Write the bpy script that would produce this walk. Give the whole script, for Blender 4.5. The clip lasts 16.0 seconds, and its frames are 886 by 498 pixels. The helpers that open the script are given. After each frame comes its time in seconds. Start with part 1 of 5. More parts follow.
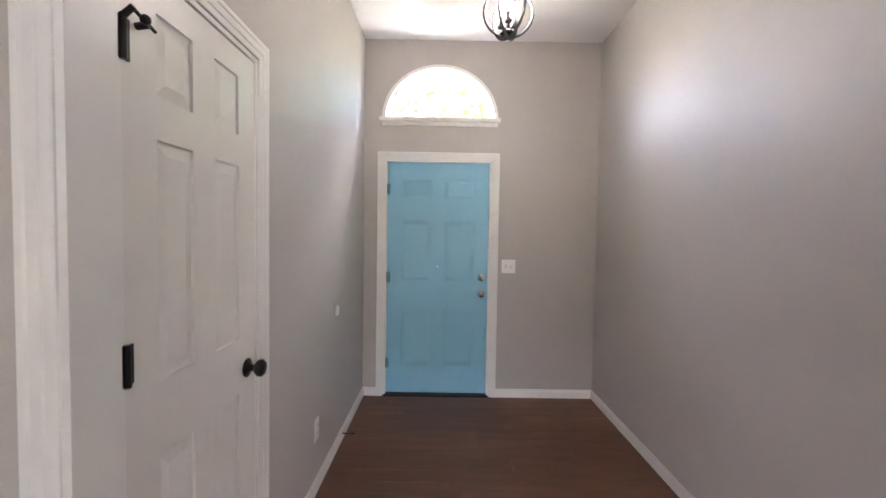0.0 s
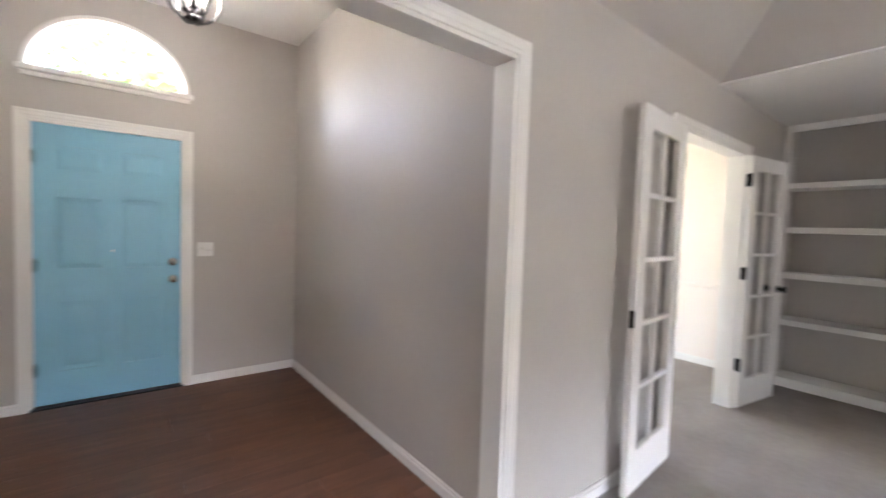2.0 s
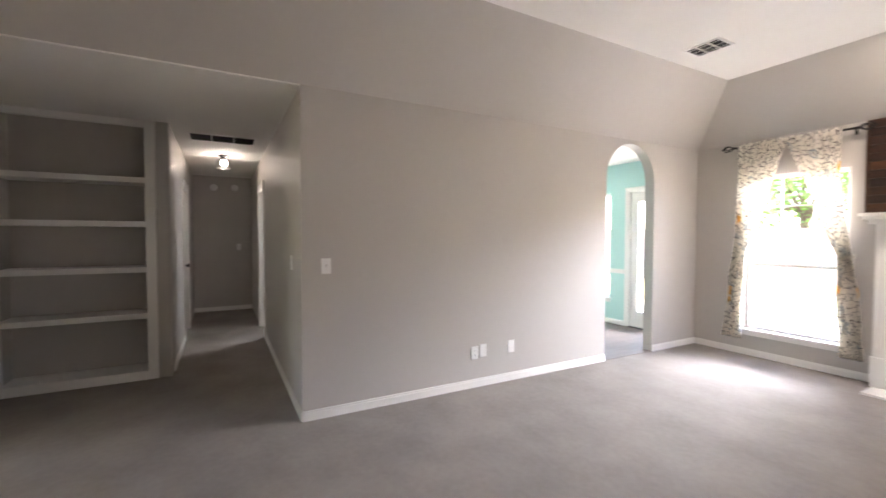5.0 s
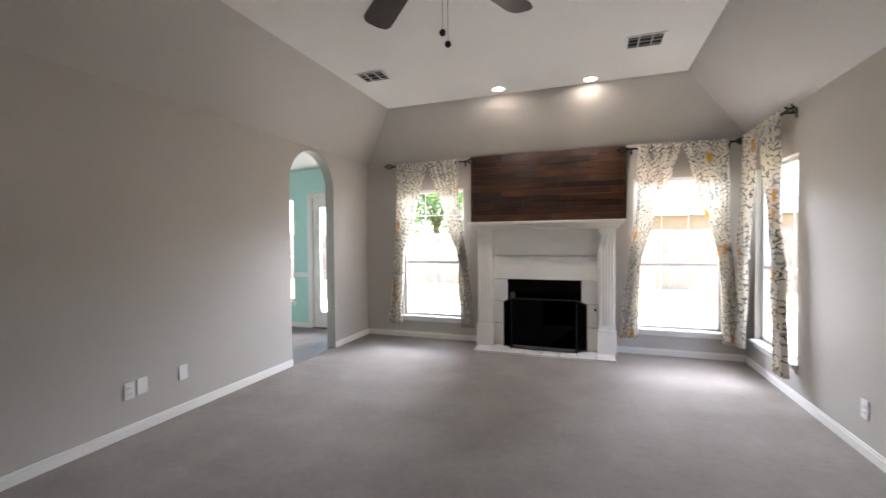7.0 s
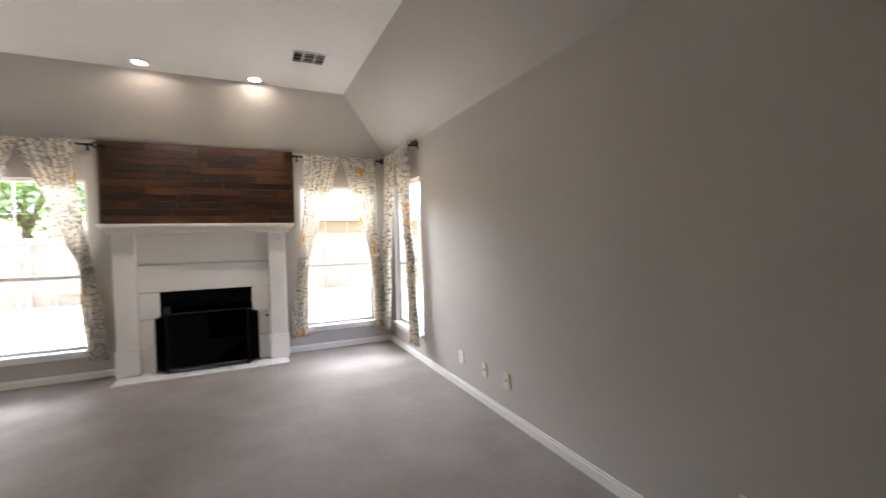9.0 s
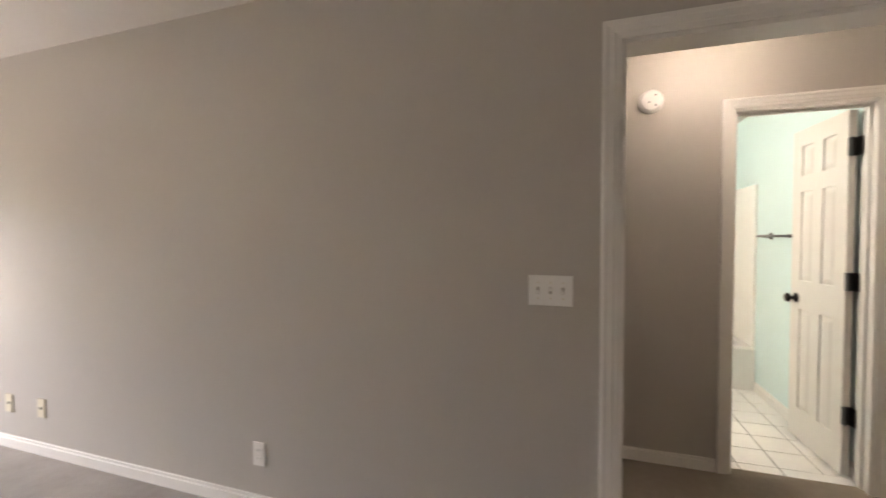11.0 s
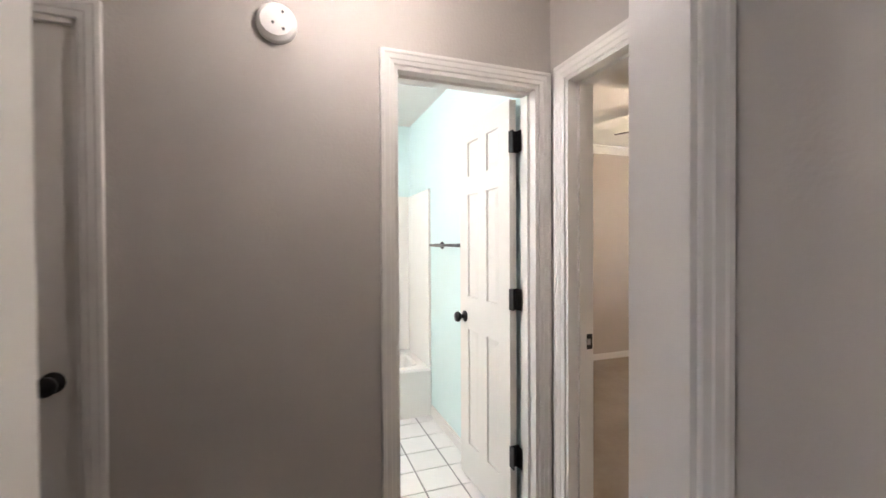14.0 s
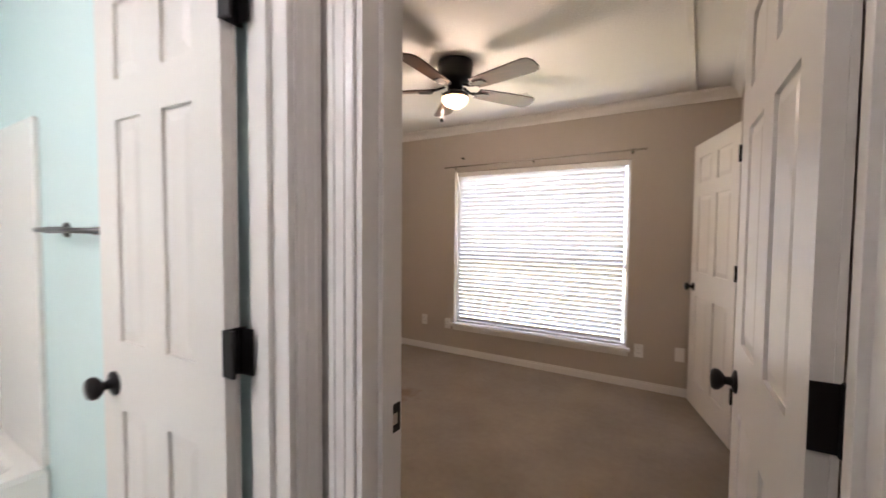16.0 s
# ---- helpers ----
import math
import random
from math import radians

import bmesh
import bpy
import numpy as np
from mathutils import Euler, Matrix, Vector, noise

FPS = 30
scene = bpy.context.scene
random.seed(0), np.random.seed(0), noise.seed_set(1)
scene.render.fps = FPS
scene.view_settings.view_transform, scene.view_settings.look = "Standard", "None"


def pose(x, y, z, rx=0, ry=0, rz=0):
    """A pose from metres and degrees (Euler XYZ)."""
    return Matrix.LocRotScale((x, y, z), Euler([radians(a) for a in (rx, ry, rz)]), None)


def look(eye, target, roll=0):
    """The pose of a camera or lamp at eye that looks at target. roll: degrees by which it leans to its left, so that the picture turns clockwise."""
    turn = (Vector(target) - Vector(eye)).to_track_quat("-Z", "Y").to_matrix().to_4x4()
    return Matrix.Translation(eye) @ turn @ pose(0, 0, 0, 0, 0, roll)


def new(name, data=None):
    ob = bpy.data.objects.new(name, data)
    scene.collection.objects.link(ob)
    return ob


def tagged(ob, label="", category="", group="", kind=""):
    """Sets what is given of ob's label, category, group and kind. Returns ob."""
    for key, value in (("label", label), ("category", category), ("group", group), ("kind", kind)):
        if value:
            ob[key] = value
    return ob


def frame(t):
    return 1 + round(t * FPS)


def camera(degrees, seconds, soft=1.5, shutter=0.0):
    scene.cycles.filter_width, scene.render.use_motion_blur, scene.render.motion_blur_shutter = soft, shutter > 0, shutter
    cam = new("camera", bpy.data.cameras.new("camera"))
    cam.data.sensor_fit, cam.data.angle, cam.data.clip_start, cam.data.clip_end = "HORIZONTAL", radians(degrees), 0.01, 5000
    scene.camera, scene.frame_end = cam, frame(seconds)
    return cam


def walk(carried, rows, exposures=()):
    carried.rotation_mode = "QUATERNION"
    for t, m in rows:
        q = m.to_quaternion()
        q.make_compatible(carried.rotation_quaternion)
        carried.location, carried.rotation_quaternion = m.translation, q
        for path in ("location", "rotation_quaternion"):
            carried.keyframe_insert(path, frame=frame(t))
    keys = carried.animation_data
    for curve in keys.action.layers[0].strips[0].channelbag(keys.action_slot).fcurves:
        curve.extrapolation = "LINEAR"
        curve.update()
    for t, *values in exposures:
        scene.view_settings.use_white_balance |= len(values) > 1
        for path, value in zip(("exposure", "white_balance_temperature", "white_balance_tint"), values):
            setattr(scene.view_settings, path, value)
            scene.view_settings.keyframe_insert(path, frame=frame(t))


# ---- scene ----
cam = camera(94.0, 16.0, soft=1.5, shutter=0.35)
PATH = [
    (0, (0.007, -0.103, 1.421), (0.014, 1.895, 1.345), 0.9),
    (0.5, (0.085, -0.286, 1.379), (0.067, 1.708, 1.225), 1.6),
    (1, (0.077, -0.378, 1.362), (0.252, 1.604, 1.159), 1.9),
    (1.5, (0.013, -0.448, 1.366), (0.648, 1.441, 1.199), 1.8),
    (2, (0.027, -0.547, 1.378), (1.254, 1.029, 1.284), 1.9),
    (2.5, (0.07, -0.677, 1.385), (1.72, 0.453, 1.344), 1.9),
    (3, (0.122, -0.796, 1.4), (2.017, -0.158, 1.378), 1.7),
    (3.5, (0.148, -0.9, 1.396), (2.141, -0.731, 1.378), 1.3),
    (4, (0.164, -0.983, 1.384), (2.148, -1.236, 1.363), 0.9),
    (4.5, (0.186, -1.029, 1.376), (2.084, -1.66, 1.339), 0.6),
    (5, (0.194, -1.084, 1.367), (1.955, -2.031, 1.307), 0.1),
    (5.2, (0.204, -1.09, 1.379), (1.879, -2.181, 1.314), -0.1),
    (7.3, (0.275, -1.124, 1.361), (0.785, -3.058, 1.327), -1.3),
    (7.5, (0.283, -1.158, 1.361), (0.688, -3.117, 1.333), -1.9),
    (8, (0.318, -1.172, 1.363), (0.344, -3.171, 1.354), -1.4),
    (8.2, (0.327, -1.169, 1.372), (0.175, -3.163, 1.353), -1.5),
    (10.3, (0.38, -0.746, 1.347), (-1.293, -1.839, 1.294), -0.4),
    (10.5, (0.35, -0.689, 1.345), (-1.403, -1.649, 1.292), -0.4),
    (11, (0.263, -0.512, 1.342), (-1.635, -1.141, 1.284), -0.1),
    (11.5, (0.205, -0.327, 1.339), (-1.772, -0.624, 1.28), 0.1),
    (12, (0.079, -0.249, 1.34), (-1.92, -0.214, 1.284), 0.3),
    (12.5, (-0.157, -0.246, 1.365), (-2.123, 0.124, 1.335), -0.3),
    (13, (-0.371, -0.197, 1.356), (-2.308, 0.299, 1.322), -0.4),
    (13.5, (-0.622, -0.132, 1.349), (-2.548, 0.406, 1.357), 0.1),
    (14, (-0.863, -0.075, 1.354), (-2.745, 0.602, 1.33), -0.3),
    (14.5, (-1.13, -0.04, 1.364), (-2.906, 0.877, 1.311), -0.9),
    (15, (-1.357, 0.108, 1.346), (-2.98, 1.275, 1.305), -0.2),
    (15.5, (-1.536, 0.259, 1.348), (-2.955, 1.668, 1.301), 1.1),
    (16, (-1.735, 0.389, 1.354), (-2.795, 2.083, 1.266), 0.5),
]
EXPOSURES = [
    (0.0, 5.6, 6100, 21), (1.5, 5.6, 6200, 19), (2.5, 5.7, 6150, 19), (3.5, 5.4, 6500, 21), (4.2, 4.9, 6700, 22), (5.0, 4.6, 6700, 21), (7.5, 3.5, 6500, 17), (8.2, 3.5, 6500, 17),
    (10.5, 4.3, 7500, 22), (12.0, 4.9, 6500, 20), (13.5, 4.9, 6200, 22), (14.5, 4.75, 6250, 24), (16.0, 4.4, 6150, 27)]
walk(cam, [(t, look(eye, target, roll)) for t, eye, target, roll in PATH], EXPOSURES)

# ---- world and daylight ----
world = bpy.data.worlds.new("world")
scene.world = world
world.use_nodes = True
wn = world.node_tree
sky = wn.nodes.new("ShaderNodeTexSky")
sky.sky_type = "NISHITA"
sky.sun_disc = False
sky.sun_elevation = radians(62)
sky.sun_rotation = radians(270)
wn.links.new(sky.outputs[0], wn.nodes["Background"].inputs[0])
wn.nodes["Background"].inputs[1].default_value = 0.08


def lamp(name, kind, energy, colour, m, size=0.1, size_y=None, angle=None):
    d = bpy.data.lights.new(name, kind)
    d.energy = energy
    d.color = colour
    if kind == "AREA":
        d.shape = "RECTANGLE"
        d.size = size
        d.size_y = size_y or size
    elif kind == "SUN":
        d.angle = radians(angle or 0.5)
    else:
        d.shadow_soft_size = size
    ob = new(name, d)
    ob.matrix_world = m
    return ob


lamp("sun", "SUN", 2.6, (1.0, 0.95, 0.88), look((0, 0, 0), (-0.47, 0, -0.883)))
WARM = (1.0, 0.92, 0.83)
DAY = (0.80, 0.89, 1.0)
LAMP_HALL_W, LAMP_HALL_E, LAMP_BATH, LAMP_BED, LAMP_SPOT, LAMP_FOYER = 0.085, 0.055, 1.7, 1.1, 0.8, 0.18
SKY_SOUTH, SKY_WEST, SKY_FRONT, SKY_BED, SKY_STUDY, SKY_KITCHEN = 600, 10, 11, 16, 1.5, 4
# added area lamps beyond the windows, standing in for the sky's light
lamp("daylight_fill", "AREA", SKY_SOUTH, DAY, look((0.3, -14.2, 4.4), (0.7, -1.5, 1.1)), 10.0, 2.2)
lamp("daylight_fill", "AREA", SKY_WEST, DAY, look((-2.9, -5.8, 2.9), (0.4, -5.0, 0.3)), 1.4, 1.4)
lamp("daylight_fill", "AREA", SKY_FRONT, (1.0, 0.97, 0.92), look((0.0, 4.35, 3.8), (0.0, 2.4, 1.2)), 1.6, 0.9)
lamp("daylight_fill", "AREA", SKY_BED, DAY, look((-3.15, 5.9, 3.5), (-3.15, 4.3, 1.2)), 2.4, 1.4)
lamp("daylight_fill", "AREA", SKY_STUDY, (1.0, 0.97, 0.95), look((3.6, 4.45, 1.6), (3.6, 2.0, 1.1)), 1.8, 1.5)
lamp("daylight_fill", "AREA", SKY_KITCHEN, DAY, look((4.9, -7.4, 2.2), (4.9, -5.0, 0.8)), 1.0, 1.4)

# ---- materials ----


def mat(name, colour, rough=0.6, metal=0.0, spec=0.5, vary=0.0, scale=6.0, bump=0.0, bscale=200.0, detail=4.0, stretch=None, random_tone=0.0):
    m = bpy.data.materials.new(name)
    m.use_nodes = True
    nt = m.node_tree
    b = nt.nodes["Principled BSDF"]
    b.inputs["Base Color"].default_value = (*colour, 1)
    b.inputs["Roughness"].default_value = rough
    b.inputs["Metallic"].default_value = metal
    b.inputs["Specular IOR Level"].default_value = spec
    tc = nt.nodes.new("ShaderNodeTexCoord")
    src = tc.outputs["Object"]
    if stretch:
        mp = nt.nodes.new("ShaderNodeMapping")
        mp.inputs["Scale"].default_value = stretch
        nt.links.new(src, mp.inputs[0])
        src = mp.outputs[0]
    if random_tone:
        oi = nt.nodes.new("ShaderNodeObjectInfo")
        add = nt.nodes.new("ShaderNodeVectorMath")
        add.operation = "MULTIPLY_ADD"
        add.inputs[1].default_value = (1, 1, 1)
        sc = nt.nodes.new("ShaderNodeVectorMath")
        sc.operation = "SCALE"
        sc.inputs[0].default_value = (37, 51, 23)
        nt.links.new(oi.outputs["Random"], sc.inputs["Scale"])
        nt.links.new(src, add.inputs[0])
        nt.links.new(sc.outputs[0], add.inputs[2])
        src = add.outputs[0]
    if vary:
        n1 = nt.nodes.new("ShaderNodeTexNoise")
        n1.inputs["Scale"].default_value = scale
        n1.inputs["Detail"].default_value = detail
        nt.links.new(src, n1.inputs["Vector"])
        n2 = nt.nodes.new("ShaderNodeTexNoise")
        n2.inputs["Scale"].default_value = scale * 9
        nt.links.new(src, n2.inputs["Vector"])
        mx = nt.nodes.new("ShaderNodeMath")
        mx.operation = "MULTIPLY_ADD"
        mx.inputs[1].default_value = 0.35
        nt.links.new(n2.outputs[0], mx.inputs[0])
        nt.links.new(n1.outputs[0], mx.inputs[2])
        last = mx.outputs[0]
        if random_tone:
            m3 = nt.nodes.new("ShaderNodeMath")
            m3.operation = "MULTIPLY_ADD"
            m3.inputs[1].default_value = random_tone
            nt.links.new(oi.outputs["Random"], m3.inputs[0])
            nt.links.new(last, m3.inputs[2])
            last = m3.outputs[0]
        r = nt.nodes.new("ShaderNodeMapRange")
        r.inputs["From Min"].default_value = 0.4
        r.inputs["From Max"].default_value = 0.95 + random_tone
        r.inputs["To Min"].default_value = 1 - vary
        r.inputs["To Max"].default_value = 1 + vary
        nt.links.new(last, r.inputs[0])
        vm = nt.nodes.new("ShaderNodeVectorMath")
        vm.operation = "SCALE"
        vm.inputs[0].default_value = colour
        nt.links.new(r.outputs[0], vm.inputs["Scale"])
        nt.links.new(vm.outputs[0], b.inputs["Base Color"])
    if bump:
        nb = nt.nodes.new("ShaderNodeTexNoise")
        nb.inputs["Scale"].default_value = bscale
        nb.inputs["Detail"].default_value = 3
        nt.links.new(src, nb.inputs["Vector"])
        bp = nt.nodes.new("ShaderNodeBump")
        bp.inputs["Strength"].default_value = bump
        bp.inputs["Distance"].default_value = 0.01
        nt.links.new(nb.outputs[0], bp.inputs["Height"])
        nt.links.new(bp.outputs[0], b.inputs["Normal"])
    return m


def glow(name, colour, strength):
    m = bpy.data.materials.new(name)
    m.use_nodes = True
    b = m.node_tree.nodes["Principled BSDF"]
    b.inputs["Base Color"].default_value = (*colour, 1)
    b.inputs["Emission Color"].default_value = (*colour, 1)
    b.inputs["Emission Strength"].default_value = strength
    return m


def glass_mat(name, tint=(1, 1, 1), rough=0.0):
    m = bpy.data.materials.new(name)
    m.use_nodes = True
    nt = m.node_tree
    out = nt.nodes["Material Output"]
    nt.nodes.remove(nt.nodes["Principled BSDF"])
    t = nt.nodes.new("ShaderNodeBsdfTransparent")
    t.inputs[0].default_value = (*tint, 1)
    g = nt.nodes.new("ShaderNodeBsdfGlossy")
    g.inputs["Roughness"].default_value = rough
    lw = nt.nodes.new("ShaderNodeLayerWeight")
    lw.inputs[0].default_value = 0.5
    pw = nt.nodes.new("ShaderNodeMath")
    pw.operation = "POWER"
    pw.inputs[1].default_value = 5
    nt.links.new(lw.outputs["Facing"], pw.inputs[0])
    f = nt.nodes.new("ShaderNodeMath")
    f.operation = "MULTIPLY_ADD"
    f.inputs[1].default_value = 0.5
    f.inputs[2].default_value = 0.03
    nt.links.new(pw.outputs[0], f.inputs[0])
    mx = nt.nodes.new("ShaderNodeMixShader")
    nt.links.new(f.outputs[0], mx.inputs[0])
    nt.links.new(t.outputs[0], mx.inputs[1])
    nt.links.new(g.outputs[0], mx.inputs[2])
    nt.links.new(mx.outputs[0], out.inputs[0])
    return m


PAINT = mat("greige_wall_paint", (0.49, 0.46, 0.42), 0.5, spec=0.28, vary=0.025, scale=1.6, bump=0.12, bscale=90)
BEIGE = mat("bedroom_wall_paint", (0.50, 0.44, 0.375), 0.5, vary=0.025, scale=1.6, bump=0.12, bscale=90)
CREAM = mat("study_wall_paint", (0.80, 0.72, 0.655), 0.55, vary=0.02, scale=1.6, bump=0.1, bscale=90)
AQUA = mat("aqua_wall_paint", (0.66, 0.82, 0.80), 0.5, vary=0.02, scale=1.6, bump=0.1, bscale=90)
TEAL = mat("kitchen_wall_paint", (0.43, 0.67, 0.62), 0.5, vary=0.02, scale=1.6, bump=0.1, bscale=90)
CEIL = mat("white_ceiling_paint", (0.80, 0.78, 0.74), 0.85, vary=0.02, scale=2, bump=0.35, bscale=70)
WHITE = mat("white_trim_paint", (0.80, 0.78, 0.74), 0.34, vary=0.02, scale=3)
DOORW = mat("white_door_paint", (0.76, 0.73, 0.68), 0.35, vary=0.02, scale=3, bump=0.015, bscale=130, stretch=(1, 1, 0.15))
BLUE = mat("turquoise_door_paint", (0.25, 0.53, 0.68), 0.38, vary=0.03, scale=3, bump=0.04, bscale=90)
CARPET = mat("taupe_carpet", (0.34, 0.305, 0.272), 0.95, spec=0.1, vary=0.15, scale=2.4, bump=0.9, bscale=330)
CARPET2 = mat("tan_carpet", (0.38, 0.325, 0.265), 0.95, spec=0.1, vary=0.14, scale=2.4, bump=0.9, bscale=330)
CARPET3 = mat("stained_tan_carpet", (0.38, 0.325, 0.265), 0.95, spec=0.1, vary=0.14, scale=2.4, bump=0.9, bscale=330)


def spill(material, centre, radius, colour, amount):
    """A blotchy spill with a ragged outline at one place of a floor."""
    nt = material.node_tree
    b = nt.nodes["Principled BSDF"]
    tc = nt.nodes.new("ShaderNodeTexCoord")
    d = nt.nodes.new("ShaderNodeVectorMath")
    d.operation = "DISTANCE"
    d.inputs[1].default_value = centre
    nt.links.new(tc.outputs["Object"], d.inputs[0])
    n = nt.nodes.new("ShaderNodeTexNoise")
    n.inputs["Scale"].default_value = 9
    nt.links.new(tc.outputs["Object"], n.inputs["Vector"])
    k = nt.nodes.new("ShaderNodeMath")
    k.operation = "MULTIPLY_ADD"
    k.inputs[1].default_value = radius * 2.2
    nt.links.new(n.outputs[0], k.inputs[0])
    nt.links.new(d.outputs["Value"], k.inputs[2])
    m = nt.nodes.new("ShaderNodeMapRange")
    m.inputs["From Min"].default_value, m.inputs["From Max"].default_value = radius * 1.5, radius * 2.1
    m.inputs["To Min"].default_value, m.inputs["To Max"].default_value = amount, 0.0
    nt.links.new(k.outputs[0], m.inputs[0])
    mix = nt.nodes.new("ShaderNodeMixRGB")
    mix.inputs[2].default_value = (*colour, 1)
    nt.links.new(m.outputs[0], mix.inputs[0])
    nt.links.new(b.inputs["Base Color"].links[0].from_socket, mix.inputs[1])
    nt.links.new(mix.outputs[0], b.inputs["Base Color"])


spill(CARPET3, (-3.81, 3.07, 0), 0.16, (0.24, 0.14, 0.085), 0.5)
WOODF = mat("red_brown_floor_plank", (0.135, 0.058, 0.032), 0.48, vary=0.34, scale=3.5, bump=0.08, bscale=60, stretch=(1, 7, 1), random_tone=0.22)
GREYF = mat("grey_brown_floor_plank", (0.15, 0.115, 0.095), 0.5, vary=0.35, scale=3.5, bump=0.08, bscale=60, stretch=(7, 1, 1), random_tone=0.4)
TILE = mat("white_floor_tile", (0.83, 0.82, 0.79), 0.25, vary=0.02, scale=4, random_tone=0.1)
GROUT = mat("grey_grout", (0.16, 0.15, 0.14), 0.9, vary=0.1, scale=20)
TUB = mat("cream_tub_acrylic", (0.86, 0.85, 0.80), 0.16, vary=0.01)
BLACK = mat("oil_rubbed_bronze", (0.012, 0.010, 0.010), 0.38, 0.5)
GREYM = mat("dark_grey_metal", (0.10, 0.10, 0.10), 0.35, 0.8)
CHROME = mat("satin_nickel", (0.62, 0.60, 0.57), 0.25, 1.0)
PLASTIC = mat("white_plastic", (0.82, 0.81, 0.78), 0.35)
IVORY = mat("ivory_plastic", (0.68, 0.62, 0.47), 0.4)
# grey that paints the shade inside a switch's toggle slot
SLOT = mat("shaded_switch_slot", (0.48, 0.45, 0.41), 0.6)
DARK = mat("dark_slot", (0.01, 0.01, 0.01), 0.7)
SOOT = mat("black_firebox_metal", (0.005, 0.005, 0.005), 0.8, spec=0.0, vary=0.3, bump=0.1, bscale=40)
WTILE = mat("white_gloss_tile", (0.78, 0.77, 0.74), 0.12, vary=0.02, scale=4)
PLANK = mat("dark_walnut_board", (0.040, 0.0145, 0.0055), 0.38, spec=0.4, vary=0.98, scale=3.0, bump=0.25, bscale=40, stretch=(1, 1, 3.2), random_tone=0.45)
pt = PLANK.node_tree
for nd in list(pt.nodes):
    if nd.bl_idname == "ShaderNodeMapRange":
        nd.inputs["From Min"].default_value, nd.inputs["From Max"].default_value = 0.68, 1.58
        nd.inputs["To Min"].default_value, nd.inputs["To Max"].default_value = 0.0, 1.0
        pr = pt.nodes.new("ShaderNodeValToRGB")
        # grain tones; the palest stop also paints in gloss highlights
        stops_ = ((0.0, (0.012, 0.005, 0.003)), (0.35, (0.045, 0.015, 0.006)), (0.62, (0.085, 0.034, 0.011)), (0.82, (0.16, 0.085, 0.026)), (1.0, (0.30, 0.21, 0.12)))
        while len(pr.color_ramp.elements) < len(stops_):
            pr.color_ramp.elements.new(0.5)
        for el, (at_, c_) in zip(pr.color_ramp.elements, stops_):
            el.position, el.color = at_, (*c_, 1)
        pt.links.new(nd.outputs[0], pr.inputs[0])
        pt.links.new(pr.outputs[0], pt.nodes["Principled BSDF"].inputs["Base Color"])
FANW = mat("dark_wood_fan_blade", (0.055, 0.028, 0.018), 0.32, vary=0.3, scale=6, stretch=(1, 8, 1))
GLASS = glass_mat("window_glass")
FROST = glass_mat("clear_lamp_glass", (0.95, 0.95, 0.95), 0.05)
BULB = glow("lit_bulb", (1.0, 0.90, 0.76), 7.5)
BOWL = glow("lit_frosted_bowl", (1.0, 0.62, 0.26), 0.35)
SPOT = glow("lit_recessed_lens", (1.0, 0.86, 0.68), 8)
BLIND = mat("white_blind_slat", (0.86, 0.85, 0.84), 0.5)
FENCE = mat("weathered_fence_wood", (0.38, 0.33, 0.31), 0.9, vary=0.3, scale=3, bump=0.3, bscale=30)
GRASS = mat("dry_lawn", (0.34, 0.31, 0.17), 0.95, vary=0.35, scale=0.9, bump=0.6, bscale=60)
CONCRETE = mat("pale_concrete", (0.55, 0.52, 0.48), 0.9, vary=0.1, scale=2)
LEAF = mat("green_leaf", (0.12, 0.25, 0.045), 0.6, vary=0.4, scale=2)
BARK = mat("bark", (0.12, 0.085, 0.06), 0.9, vary=0.3, scale=8, bump=0.5, bscale=30)
BRICK = mat("tan_brick", (0.42, 0.33, 0.26), 0.85, vary=0.15, scale=5)
ROOF = mat("grey_shingles", (0.16, 0.15, 0.15), 0.9, vary=0.2, scale=4, bump=0.4, bscale=20)
bn = BLIND.node_tree
btr = bn.nodes.new("ShaderNodeBsdfTranslucent")
btr.inputs[0].default_value = (0.85, 0.86, 0.9, 1)
bmx = bn.nodes.new("ShaderNodeMixShader")
bmx.inputs[0].default_value = 0.08
bn.links.new(bn.nodes["Principled BSDF"].outputs[0], bmx.inputs[1])
bn.links.new(btr.outputs[0], bmx.inputs[2])
bn.links.new(bmx.outputs[0], bn.nodes["Material Output"].inputs[0])


